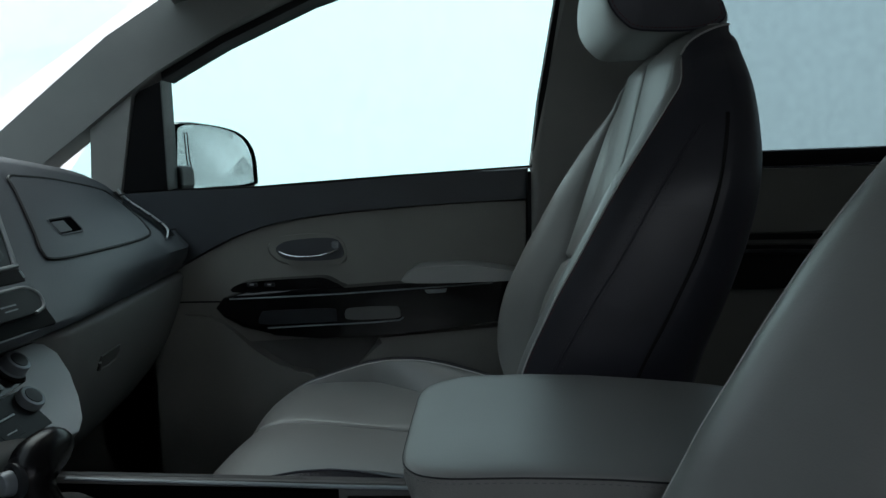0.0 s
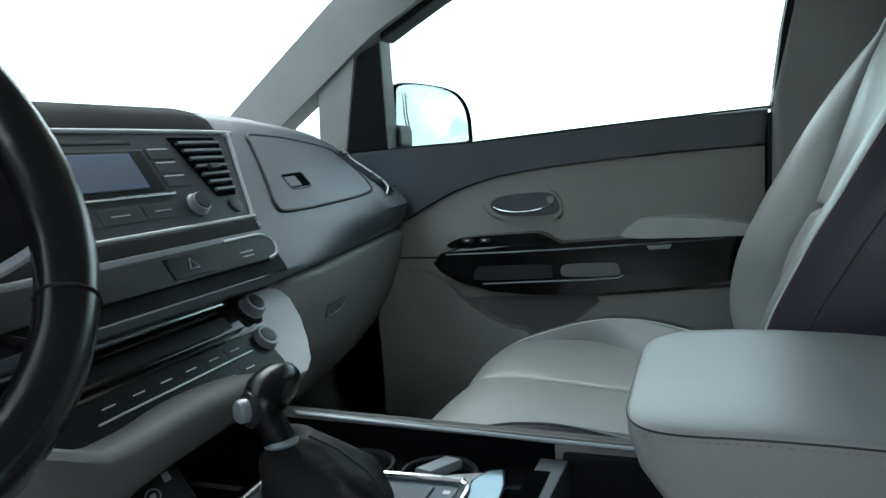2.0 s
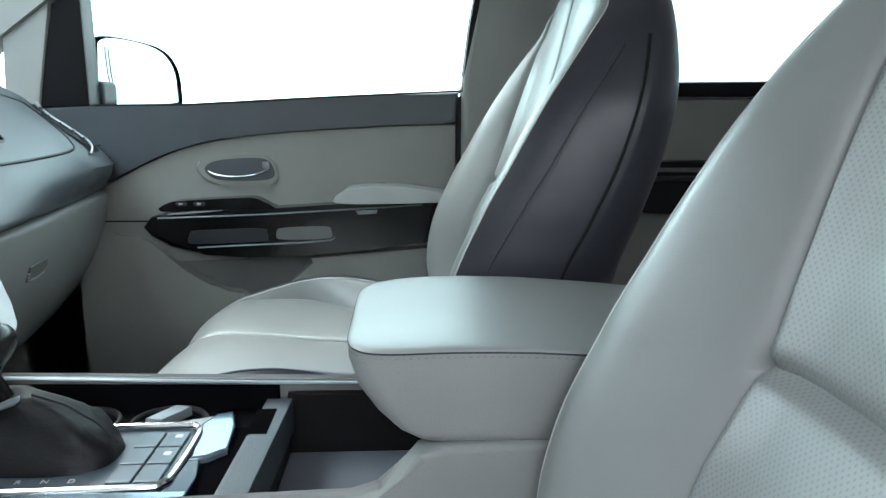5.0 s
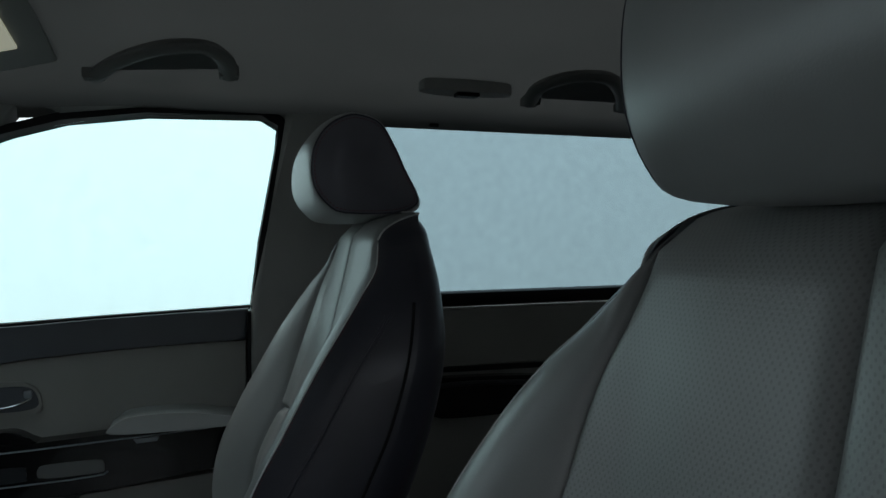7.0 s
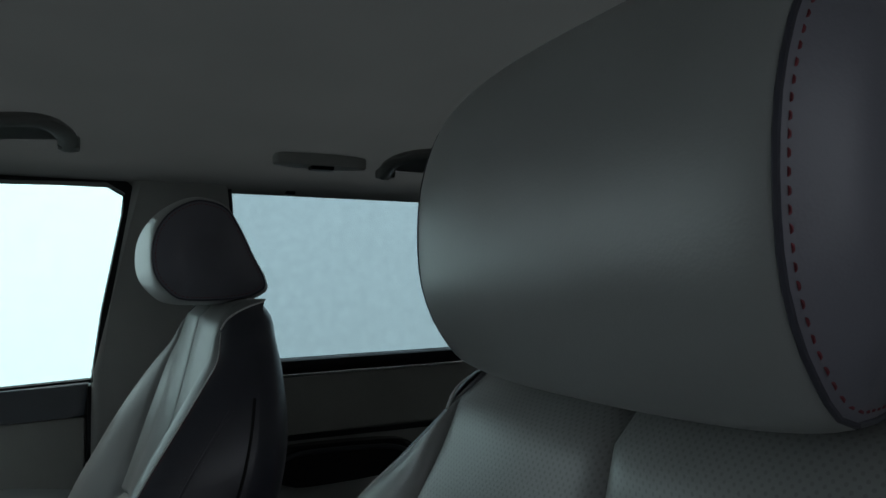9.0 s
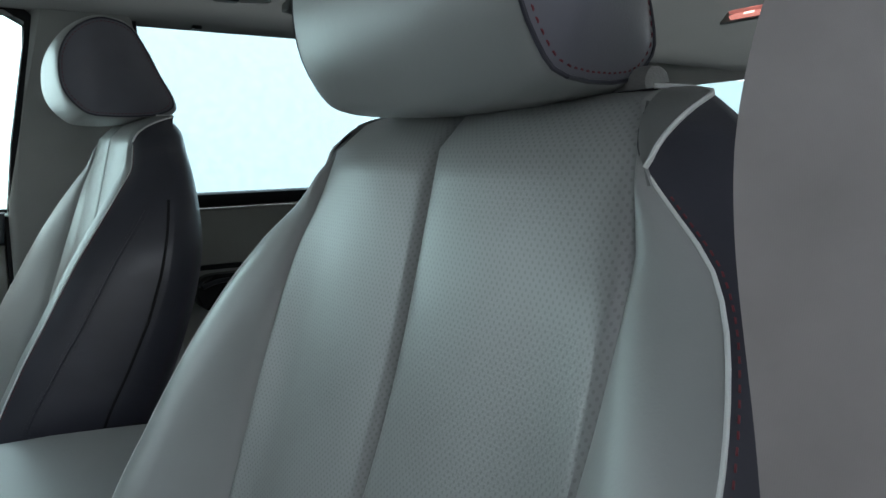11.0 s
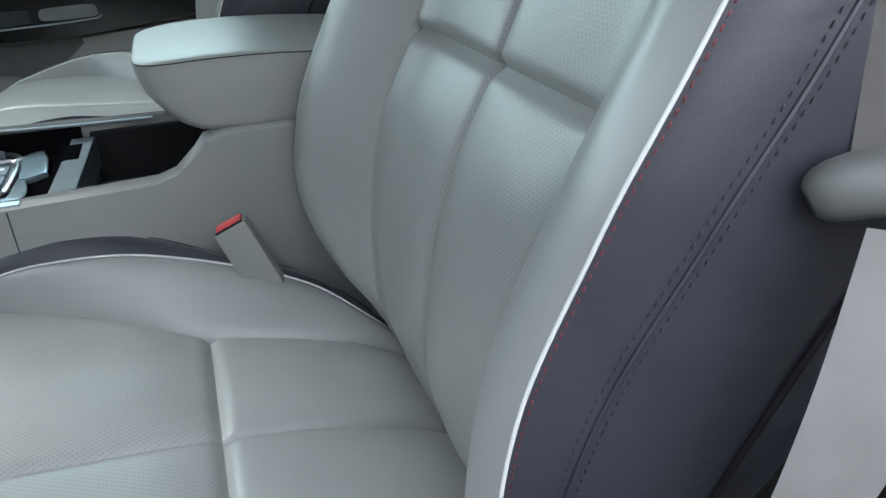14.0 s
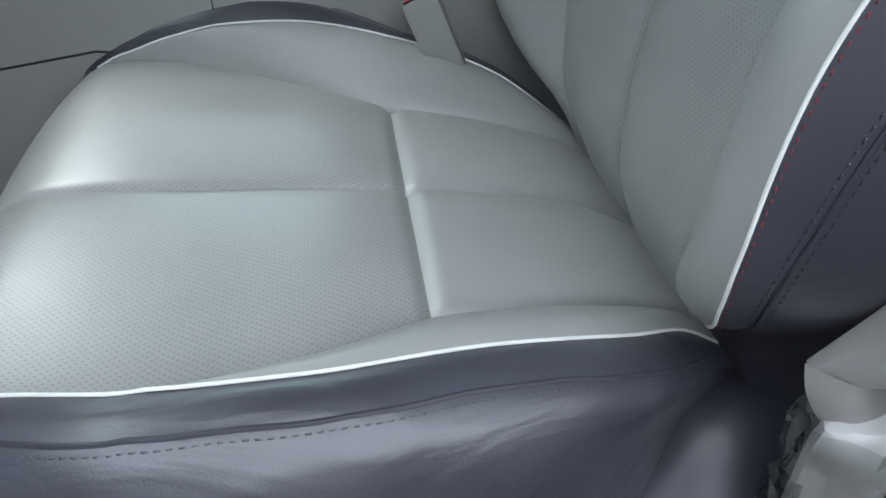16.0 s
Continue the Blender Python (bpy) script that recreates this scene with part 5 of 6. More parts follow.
def centre_stack():
    S = thing("centre_stack", (-0.62, 0.0, 0.70), "dark audio panel with a blue-grey screen, air vents and silver frame", "car stereo")
    M = plane_frame((-0.6235, 0.0, 0.808), (0, 1, 0), (-0.0705, 0, 0.108))
    H = 0.129
    # chrome-framed fascia, wider at the top
    out = [(-0.212, 0.002), (0.212, 0.002), (0.222, 0.010), (0.271, 0.116), (0.262, 0.124), (-0.262, 0.124), (-0.271, 0.116), (-0.222, 0.010)]
    part("fascia", prism(out, "z", -0.01, 0.006, 0.002, m=M), PANEL, S, "dark grey fascia")
    ring = [M @ Vector((u, v, 0.006)) for u, v in ((-0.214, 0.001), (0.0, 0.001), (0.205, 0.001), (0.220, 0.004), (0.227, 0.014), (0.250, 0.065), (0.272, 0.110), (0.272, 0.119), (0.262, 0.124), (0, 0.125), (-0.262, 0.124), (-0.272, 0.112), (-0.226, 0.012))]
    part("chrome_frame", tube(smooth_path(ring, 3, True), 0.0028, 8, closed=True), EDGE, S, "satin silver frame")
    part("disc_slot", plate(M, -0.10, 0.10, 0.108, 0.112, 0.004, 0.0068, 0.0008), BLACK, S)
    part("screen_bezel", plate(M, -0.108, 0.108, 0.046, 0.100, 0.004, 0.0078, 0.003), HEATP, S)
    part("screen", plate(M, -0.086, 0.086, 0.052, 0.095, 0.006, 0.0092, 0.001), SCREEN, S, "unlit blue-grey display")
    part("screen_line", plate(M, -0.115, 0.118, 0.042, 0.0445, 0.005, 0.0085, 0.0006), CHROME, S)
    for sgn in (-1, 1):
        for k in range(3):
            B = part("push_button", plate(M, *sorted((sgn * 0.114, sgn * 0.152)), 0.052 + 0.0175 * k, 0.067 + 0.0175 * k, 0.004, 0.0072, 0.002), PANEL, S)
            part("button_mark", plate(M, *sorted((sgn * 0.118, sgn * 0.148)), 0.0645 + 0.0175 * k, 0.0658 + 0.0175 * k, 0.0070, 0.0076, 0.0002), SILVER, B)
        vent = [(sgn * 0.182, 0.034), (sgn * 0.216, 0.034), (sgn * 0.246, 0.108), (sgn * 0.240, 0.116), (sgn * 0.160, 0.116)]
        V = part("air_vent", prism(vent if sgn > 0 else vent[::-1], "z", 0.002, 0.0075, 0.001, m=M), DEEPSHADE, S, "black air vent")
        for k in range(7):
            v = 0.039 + 0.0108 * k
            f = (v - 0.034) / 0.08
            part("vane", plate(M, *sorted((sgn * (0.182 - 0.018 * f), sgn * (0.215 + 0.028 * f))), v, v + 0.0038, 0.005, 0.0120, 0.001), DASH, V)
        part("vane_tab", plate(M, *sorted((sgn * 0.190, sgn * 0.206)), 0.066, 0.073, 0.010, 0.017, 0.002), PANEL, V)
        part("vent_wheel", lathe([(0.0, 0), (0.010, 0.0), (0.010, 0.002), (0.006, 0.003)], M @ Vector((sgn * 0.203, 0.020, 0.006)), M.to_3x3() @ Vector((0, 0, 1)), 14), PANEL, V)
        K = part("volume_knob", lathe([(0.0138, 0), (0.0138, 0.002), (0.012, 0.003), (0.0115, 0.009), (0.009, 0.010), (0.001, 0.0098)], M @ Vector((sgn * 0.140, 0.026, 0.006)), M.to_3x3() @ Vector((0, 0, 1)), 24), SILVD, S, "silver-ringed round knob")
        part("knob_face", lathe([(0.0102, 0), (0.0098, 0.0012), (0.001, 0.0014)], M @ Vector((sgn * 0.140, 0.026, 0.0158)), M.to_3x3() @ Vector((0, 0, 1)), 18), BLACK, K)
    for k in range(4):
        B = part("preset_button", plate(M, -0.114 + 0.058 * k, -0.060 + 0.058 * k, 0.016, 0.034, 0.004, 0.0066, 0.001), PANEL, S)
        part("button_mark", plate(M, -0.100 + 0.058 * k, -0.076 + 0.058 * k, 0.0245, 0.0258, 0.0064, 0.0069, 0.0002), DIMPR, B)
    part("lower_lip", plate(M, -0.225, 0.225, -0.016, -0.003, -0.008, 0.007, 0.003), GLOSS, S, "piano black lip")

    # hazard switch bar
    Hb = plane_frame((-0.5815, 0.0, 0.7762), (0, 1, 0), (-0.55, 0, 0.835))
    bar = [(-0.19, -0.014), (0.17, -0.014), (0.188, -0.010), (0.196, 0.002), (0.192, 0.013), (0.178, 0.018), (-0.19, 0.018)]
    part("upper_band", plate(Hb, -0.21, 0.200, 0.0255, 0.042, -0.012, 0.002, 0.002), BROW, S, "black band under the audio panel")
    part("ridge", plate(Hb, -0.21, 0.203, 0.014, 0.0255, -0.010, 0.0045, 0.003), DASH, S, "charcoal ridge over the switch bar")
    part("lower_band", plate(Hb, -0.21, 0.200, -0.030, 0.014, -0.010, 0.003, 0.003), BROW, S, "black band round the switch bar")
    B = part("switch_bar", prism(bar, "z", -0.006, 0.008, 0.003, m=Hb), BLACK, S, "dark switch bar under the audio panel")
    part("chrome_end", tube(smooth_path([Hb @ Vector(p) for p in ((0.115, 0.0178, 0.0075), (0.150, 0.0178, 0.0075), (0.178, 0.0175, 0.0075), (0.190, 0.0125, 0.0075), (0.1955, 0.003, 0.0075), (0.189, -0.009, 0.0075), (0.172, -0.0135, 0.0075))], 4), 0.0019, 8), EDGE, B, "chrome end trim")
    part("hazard_switch", plate(Hb, 0.020, 0.085, -0.010, 0.013, 0.006, 0.0090, 0.001), HEATP, B, "hazard switch")
    tri = [Hb @ Vector((0.052 + 0.0075 * math.sin(a), 0.0005 + 0.0075 * math.cos(a), 0.0093)) for a in (0, 2.094, 4.189)]
    part("hazard_mark", tube(tri, 0.0008, 5, closed=True), DIMPR, B, "pale warning triangle")
    part("airbag_mark", plate(Hb, 0.128, 0.152, 0.000, 0.0018, 0.0078, 0.0083, 0.0002), DIMPR, B)
    part("airbag_mark", plate(Hb, 0.130, 0.150, -0.005, -0.0034, 0.0078, 0.0083, 0.0002), DIMPR, B)
    part("dash_ledge", tube([(-0.578, -0.20, 0.752), (-0.576, 0.0, 0.752), (-0.580, 0.19, 0.752)], 0.006, 8), GLOSS, S)

    # heater controls
    A = thing("heater_panel", (-0.56, 0.0, 0.66), "glossy heater control panel with two chrome knobs and small buttons", "heater controls")
    N = plane_frame((-0.560, 0.0, 0.692), (0, 1, 0), (-0.70, 0, 0.714))
    back = [(-0.172, -0.048), (0.150, -0.048), (0.172, -0.030), (0.186, 0.052), (-0.186, 0.052), (-0.182, -0.03)]
    part("backing", prism(back, "z", -0.03, -0.004, 0.004, m=N), GLOSS, A, "piano black backing")
    part("display_strip", plate(N, -0.12, 0.118, 0.016, 0.040, -0.005, 0.002, 0.002), GLOSS, A)
    part("display_window", plate(N, -0.10, 0.10, 0.020, 0.036, 0.0, 0.0028, 0.001), BLACK, A)
    part("chrome_bar", tube([N @ Vector((-0.165, 0.050, 0.002)), N @ Vector((0.0, 0.050, 0.004)), N @ Vector((0.112, 0.050, 0.002))], 0.0032, 8), CHROME, A, "chrome bar")
    part("button_panel", plate(N, -0.165, 0.132, -0.040, 0.010, -0.006, 0.001, 0.004), HEATP, A)
    part("chrome_line", tube([N @ Vector((-0.105, -0.014, 0.002)), N @ Vector((0.098, -0.012, 0.002))], 0.0010, 6), SILVER, A)
    for k in range(6):
        for v in (-0.004, -0.028):
            b = part("push_button", plate(N, -0.10 + 0.033 * k, -0.071 + 0.033 * k, v - 0.005, v + 0.007, -0.002, 0.0014, 0.0005), HEATP, A)
            part("button_mark", plate(N, -0.093 + 0.033 * k, -0.079 + 0.033 * k, v + 0.0003, v + 0.0016, 0.0012, 0.0017, 0.0002), PRINT, b)
    for k in range(5):
        part("sensor_slot", plate(N, -0.150, -0.122, -0.030 + 0.006 * k, -0.0275 + 0.006 * k, 0.0, 0.0018, 0.0004), BLACK, A)
    for y, z, x in ((0.152, 0.719, -0.588), (0.128, 0.689, -0.560)):
        nrm = (0.70, 0, 0.714)
        K = part("temperature_knob", lathe([(0.016, 0), (0.016, 0.004), (0.0138, 0.006), (0.0133, 0.014), (0.0125, 0.0155), (0.010, 0.016), (0.001, 0.0155)], (x, y, z - 0.006), nrm, 28), SILVD, A, "chrome ribbed temperature knob")
        part("knob_ring", lathe([(0.0172, 0), (0.0178, 0.003), (0.0165, 0.0045)], (x, y, z - 0.006), nrm, 24), BLACK, K)
        part("knob_face", lathe([(0.0100, 0), (0.0088, 0.0016), (0.001, 0.0018)], Vector((x, y, z - 0.006)) + Vector(nrm) * 0.0152, nrm, 18), PANEL, K)
    # silver cheeks and the grey surround that runs under the panel
    ch = [(0.170, 0.052), (0.206, 0.052), (0.218, 0.046), (0.224, 0.030), (0.213, 0.001), (0.192, -0.026), (0.170, -0.050), (0.150, -0.060), (0.122, -0.058), (0.108, -0.045), (0.125, -0.028), (0.138, -0.010), (0.132, 0.004), (0.096, 0.006), (0.098, 0.010), (0.150, 0.012), (0.168, 0.030)]
    part("silver_cheek", prism(ch, "z", -0.055, 0.0005, 0.0035, 3, m=N), CHEEK, A, "bright silver side trim")
    bx = curve1((-0.22, -0.565), (-0.205, -0.535), (-0.185, -0.515), (-0.15, -0.507), (-0.05, -0.505), (0.05, -0.508), (0.09, -0.516), (0.12, -0.532), (0.15, -0.560))
    bt = curve1((-0.22, 0.715), (-0.185, 0.702), (-0.155, 0.688), (-0.132, 0.678), (-0.11, 0.677), (-0.03, 0.681), (0.03, 0.678), (0.08, 0.668), (0.12, 0.652), (0.15, 0.645))
    bb = curve1((-0.22, 0.570), (-0.185, 0.575), (-0.155, 0.600), (-0.13, 0.622), (-0.10, 0.632), (0.0, 0.637), (0.08, 0.636), (0.12, 0.630), (0.15, 0.628))
    rows = []
    for k in range(38):
        y = -0.22 + 0.37 * k / 37
        x, zt, zb = bx(y), bt(y), bb(y)
        rows.append([(x - 0.045, y, zt - 0.002), (x - 0.016, y, zt), (x - 0.006, y, zt - 0.002), (x - 0.001, y, zt - 0.008), (x, y, zt * 0.7 + zb * 0.3), (x - 0.003, y, zt * 0.3 + zb * 0.7), (x - 0.010, y, zb + 0.006), (x - 0.018, y, zb), (x - 0.05, y, zb + 0.002)])
    part("grey_surround", sheet(rows, uv=False, thick=0.003), HARD, A, "grey moulded surround")


def steering_wheel():
    S = thing("steering_wheel", (-0.50, -0.385, 0.80), "black leather-wrapped steering wheel with bright edges", "steering wheel")
    c, R = Vector((-0.452, -0.376, 0.888)), 0.158
    n = Vector((0.866, 0, 0.50)).normalized()
    u, v = Vector((0, 1, 0)), Vector((-0.50, 0, 0.866)).normalized()
    rings = []
    for k in range(65):
        a = k / 64 * 6.2832
        d = u * math.cos(a) + v * math.sin(a)
        p = c + d * R
        thick = 0.0148 + 0.0025 * math.exp(-((((a + 0.6) % 6.2832) - 0.6) / 0.5) ** 2)
        rings.append([p + d * thick * math.cos(s / 14 * 6.2832) + n * 0.0145 * math.sin(s / 14 * 6.2832) for s in range(14)])
    b = sheet(rings, uv=False, closed=True)
    bmesh.ops.remove_doubles(b, verts=b.verts, dist=1e-6)
    part("rim", b, WHEEL, S, "worn black leather rim")
    for a in (-0.58, 3.72, 0.75, 2.39):
        d = u * math.cos(a) + v * math.sin(a)
        part("rim_seam", tube([c + d * R + d * 0.0153 * math.cos(s / 14 * 6.2832) + n * 0.0146 * math.sin(s / 14 * 6.2832) for s in range(14)], 0.0010, 5, closed=True), BLACK, S)
    hub = []
    for w, h, o in ((0.078, 0.062, -0.060), (0.080, 0.065, -0.045), (0.076, 0.060, -0.028), (0.060, 0.048, -0.018), (0.03, 0.025, -0.014)):
        hub.append([c + u * w * (abs(math.cos(k / 24 * 6.2832)) ** 0.7 * (1 if math.cos(k / 24 * 6.2832) > 0 else -1)) + v * h * math.sin(k / 24 * 6.2832) + n * o for k in range(24)])
    part("airbag_cover", loft(hub), BLACK, S, "black airbag cover")
    W = lambda a, b, o: c + u * a + v * b + n * o
    for sgn in (1, -1):
        lo = curve1((0.04, -0.052), (0.08, -0.058), (0.12, -0.055), (0.152, -0.046))
        hi = curve1((0.04, 0.050), (0.08, 0.040), (0.12, 0.036), (0.152, 0.042))
        dep = curve1((0.04, -0.030), (0.08, -0.026), (0.12, -0.018), (0.152, -0.004))
        rings = []
        for k in range(9):
            a = 0.04 + 0.112 * k / 8
            l0, h0, o = lo(a), hi(a), dep(a)
            rings.append([W(sgn * a, l0 + (h0 - l0) * f, o + d) for f, d in ((0.0, -0.010), (0.03, -0.002), (0.12, 0.002), (0.5, 0.004), (0.88, 0.002), (0.97, -0.002), (1.0, -0.010), (0.9, -0.022), (0.5, -0.026), (0.1, -0.022))])
        sp = part("spoke", loft(rings), BLACK, S, "wide black spoke with buttons")
        part("silver_edge", tube(smooth_path([W(sgn * a, lo(a) - 0.002, dep(a) - 0.002) for a in (0.05, 0.075, 0.10, 0.125, 0.148)], 4), 0.0034, 8), SILVER, sp, "silver lower edge of the spoke")
        for a, b in ((0.100, 0.018), (0.122, 0.016), (0.100, -0.020), (0.122, -0.022)):
            bt = part("wheel_button", lathe([(0.0095, 0), (0.0095, 0.003), (0.008, 0.0042), (0.001, 0.0044)], W(sgn * a, b, dep(a) + 0.003), n, 18), PANEL, sp)
            part("button_mark", tube([W(sgn * a - 0.004, b, dep(a) + 0.0078), W(sgn * a + 0.004, b, dep(a) + 0.0078)], 0.0011, 5), DIMPR, sp)
    for a in (-1.25, -1.89):
        d = u * math.cos(a) + v * math.sin(a)
        part("spoke", tube([c + d * r + n * o for r, o in ((0.055, -0.034), (0.11, -0.018), (0.152, -0.002))], [0.020, 0.015, 0.013], 10, squash=0.5, up=n), SILVER, S, "silver lower spoke")
    part("column_shroud", tube([c - n * 0.045, c - n * 0.11, c - n * 0.20], [0.055, 0.06, 0.06], 16), BLACK, S)
    part("stalk", tube([c - n * 0.085 + u * 0.05 + v * 0.01, c - n * 0.08 + u * 0.13 + v * 0.0, c - n * 0.075 + u * 0.185 - v * 0.005], [0.007, 0.008, 0.011], 10), BLACK, S, "wiper stalk")


# ---- centre console ----
def console():
    S = thing("centre_console", (-0.25, 0.0, 0.10), "grey centre console with silver gear plate, cup holders and open bin", "car console")
    side = [(0.16, 0.12), (0.16, 0.62), (0.10, 0.655), (-0.085, 0.652), (-0.107, 0.646), (-0.133, 0.609), (-0.155, 0.602), (-0.35, 0.602), (-0.515, 0.600), (-0.545, 0.606), (-0.556, 0.63), (-0.546, 0.668), (-0.60, 0.70), (-0.80, 0.70), (-0.80, 0.12)]
    N = part("side_panel", prism(side, "y", -0.128, -0.100, 0.006, 3), HARD, S, "smooth grey side panel")
    part("panel_gap", box(-0.2862, -0.2850, -0.1288, -0.127, 0.40, 0.603, 0.0003), PANEL, N)
    part("panel_gap", tube([(-0.52, -0.1285, 0.515), (-0.40, -0.1288, 0.530), (-0.29, -0.1288, 0.515)], 0.0012, 5), PANEL, N)
    far = [(0.16, 0.12), (0.16, 0.62), (0.10, 0.655), (-0.090, 0.652), (-0.13, 0.620), (-0.145, 0.612), (-0.52, 0.620), (-0.60, 0.66), (-0.80, 0.68), (-0.80, 0.12)]
    part("side_panel", prism(far, "y", 0.0965, 0.109, 0.004, 2), HARD, S)
    part("chrome_rail", tube([(-0.50, 0.092, 0.624), (-0.40, 0.092, 0.621), (-0.25, 0.092, 0.616), (-0.16, 0.092, 0.614)], 0.0032, 8, squash=0.6), SILVD, S, "silver edge rail")
    part("core", box(-0.80, -0.24, -0.101, 0.089, 0.12, 0.535, 0.004), BLACK, S)
    part("top_deck", prism([(-0.50, -0.100), (-0.245, -0.100), (-0.245, 0.088), (-0.50, 0.088)], "z", 0.57, 0.592, 0.003), GLOSS, S, "piano black deck")
    part("near_trim", prism([(-0.482, -0.114), (-0.277, -0.114), (-0.277, -0.0895), (-0.470, -0.0895)], "z", 0.58, 0.6032, 0.002), BRIGHT, S, "silver edge trim")
    for x0, x1 in ((-0.472, -0.438), (-0.418, -0.375)):
        # slots are flat black strips, their inner shade put in as colour
        part("blank_slot", box(x0, x1, -0.1095, -0.098, 0.590, 0.6036, 0.0005), DEEPSHADE, S)
    # gear plate with its bright rim
    pl = [(-0.470, -0.066), (-0.462, -0.078), (-0.445, -0.084), (-0.318, -0.080), (-0.302, -0.074), (-0.297, -0.060), (-0.297, 0.012), (-0.304, 0.026), (-0.32, 0.031), (-0.462, 0.022), (-0.474, 0.010)]
    ol = P2(pl, 3)
    G = part("gear_plate", prism(ol, "z", 0.585, 0.5975, 0.002), GPLATE, S, "blue-grey satin gear plate")
    part("chrome_rim", tube([(x, y, 0.6008) for x, y in ol], 0.0030, 8, closed=True), CHROME, G, "chrome rim")
    for i, (a, b2) in enumerate(((-0.070, -0.042), (-0.040, -0.012), (-0.010, 0.018))):
        for x0, x1 in ((-0.345, -0.326), (-0.324, -0.305)):
            part("push_button", box(x0, x1, a, b2, 0.596, 0.6005, 0.0015), GPLATE, G)
    for y, x in ((0.008, -0.312), (-0.024, -0.312)):
        part("button_mark", box(x - 0.003, x + 0.003, y - 0.003, y + 0.003, 0.6003, 0.6009, 0.0002), PRINT, G)
    for ch, x in (("P", -0.445), ("R", -0.412), ("N", -0.392), ("D", -0.372)):
        letters(ch, 0.008, Matrix.Translation((x, -0.0635, 0.5985)) @ Matrix.Rotation(0.05, 4, "Z"), PRINT, G, "letter_mark")
    # cup holders
    for x in (-0.415, -0.335):
        C = part("cup_holder", lathe([(0.034, 0.0), (0.036, 0.002), (0.033, 0.004), (0.031, 0.002), (0.030, -0.03), (0.001, -0.03)], (x, 0.052, 0.591), (0, 0, 1), 28), BLACK, S, "black cup holder")
        part("holder_ring", tube([(x + 0.0335 * math.cos(k / 28 * 6.283), 0.052 + 0.0335 * math.sin(k / 28 * 6.283), 0.595) for k in range(28)], 0.0018, 6, closed=True), PANEL, C)
    part("holder_tongue", prism([(-0.352, 0.040), (-0.336, 0.036), (-0.318, 0.066), (-0.334, 0.070)], "z", 0.594, 0.604, 0.002), SILVD, S)
    part("end_trim", prism([(-0.301, 0.036), (-0.293, 0.058), (-0.278, 0.064), (-0.270, 0.034), (-0.266, -0.014), (-0.279, -0.028), (-0.2935, -0.031), (-0.2935, 0.014)], "z", 0.580, 0.5995, 0.003, 3), BRIGHT, S, "glossy silver trim beside the gear plate")
    # same trim as its neighbours; the dark reflection is painted on this piece
    part("corner_trim", prism([(-0.2935, -0.0335), (-0.283, -0.0335), (-0.279, -0.060), (-0.2775, -0.0885), (-0.301, -0.0885), (-0.2935, -0.076)], "z", 0.580, 0.5995, 0.002, 3), REFLDARK, S, "corner of the silver trim, coloured as a dark blue reflection")
    # black sheet on the deck, painted shade for the notch by the trim
    part("trim_gap_shade", box(-0.285, -0.256, -0.098, 0.040, 0.586, 0.5935, 0.001), DEEPSHADE, S, "black sheet for the shade in the gap beside the gear plate")
    part("silver_lip", prism([(-0.400, 0.036), (-0.300, 0.034), (-0.292, 0.060), (-0.335, 0.040), (-0.395, 0.040)], "z", 0.586, 0.597, 0.002), EDGE, S)
    # cross bar, slot, bin
    part("cross_bar", prism([(-0.258, -0.100), (-0.232, -0.100), (-0.226, 0.088), (-0.252, 0.088)], "z", 0.565, 0.602, 0.004), DASH, S, "dark grey cross bar")
    # flat black patch coloured as the dark inside of the slot
    part("coin_slot", box(-0.2545, -0.237, 0.006, 0.060, 0.596, 0.6026, 0.0005), DEEPSHADE, S)
    part("bin_floor", box(-0.232, 0.10, -0.100, 0.088, 0.500, 0.545, 0.004), MAT, S, "grey rubber mat in the open bin")
    # near-black sheet puts shade on the far inner wall of the deck
    part("deck_dark_sheet", prism([(-0.24, 0.54), (-0.24, 0.6125), (-0.52, 0.6165), (-0.60, 0.657), (-0.68, 0.662), (-0.68, 0.54)], "y", 0.087, 0.0962, 0.001), DEEPSHADE, S)
    part("bin_wall", box(-0.238, -0.231, -0.100, 0.088, 0.50, 0.590, 0.001), BLACK, S)
    part("bin_lining", box(-0.232, 0.10, 0.087, 0.0962, 0.50, 0.606, 0.002), BLACK, S)
    part("bin_lining", box(-0.232, 0.10, -0.101, -0.0965, 0.50, 0.600, 0.002), BLACK, S)
    part("rear_wall", box(0.12, 0.16, -0.10, 0.09, 0.12, 0.62, 0.006), HARD, S)
    # open cubby under the heater panel
    part("cubby_back", prism([(-0.66, 0.56), (-0.60, 0.56), (-0.535, 0.655), (-0.60, 0.68)], "y", -0.10, 0.09, 0.003), BLACK, S, "black cubby")
    cb = plane_frame((-0.540, -0.055, 0.612), (0, 1, 0), (-0.55, 0, 0.80))
    part("socket_flap", plate(cb, -0.030, 0.030, -0.028, 0.022, -0.020, -0.006, 0.005), BLACK, S)
    part("socket_mark", tube([cb @ Vector((-0.010 + 0.008 * math.cos(k / 12 * 6.283), -0.002 + 0.006 * math.sin(k / 12 * 6.283), -0.0055)) for k in range(12)], 0.0007, 5, closed=True), DIMPR, S)
    part("socket_mark", plate(cb, -0.013, -0.007, -0.004, 0.0, -0.0058, -0.0052, 0.0001), DIMPR, S)
    part("socket_mark", plate(cb, 0.008, 0.016, 0.002, 0.010, -0.0058, -0.0052, 0.0001), DIMPR, S)

    # armrest lid
    A = thing("console_armrest", (-0.03, -0.01, 0.643), "padded grey leather armrest lid with a stitched seam", "armrest")
    rings = []
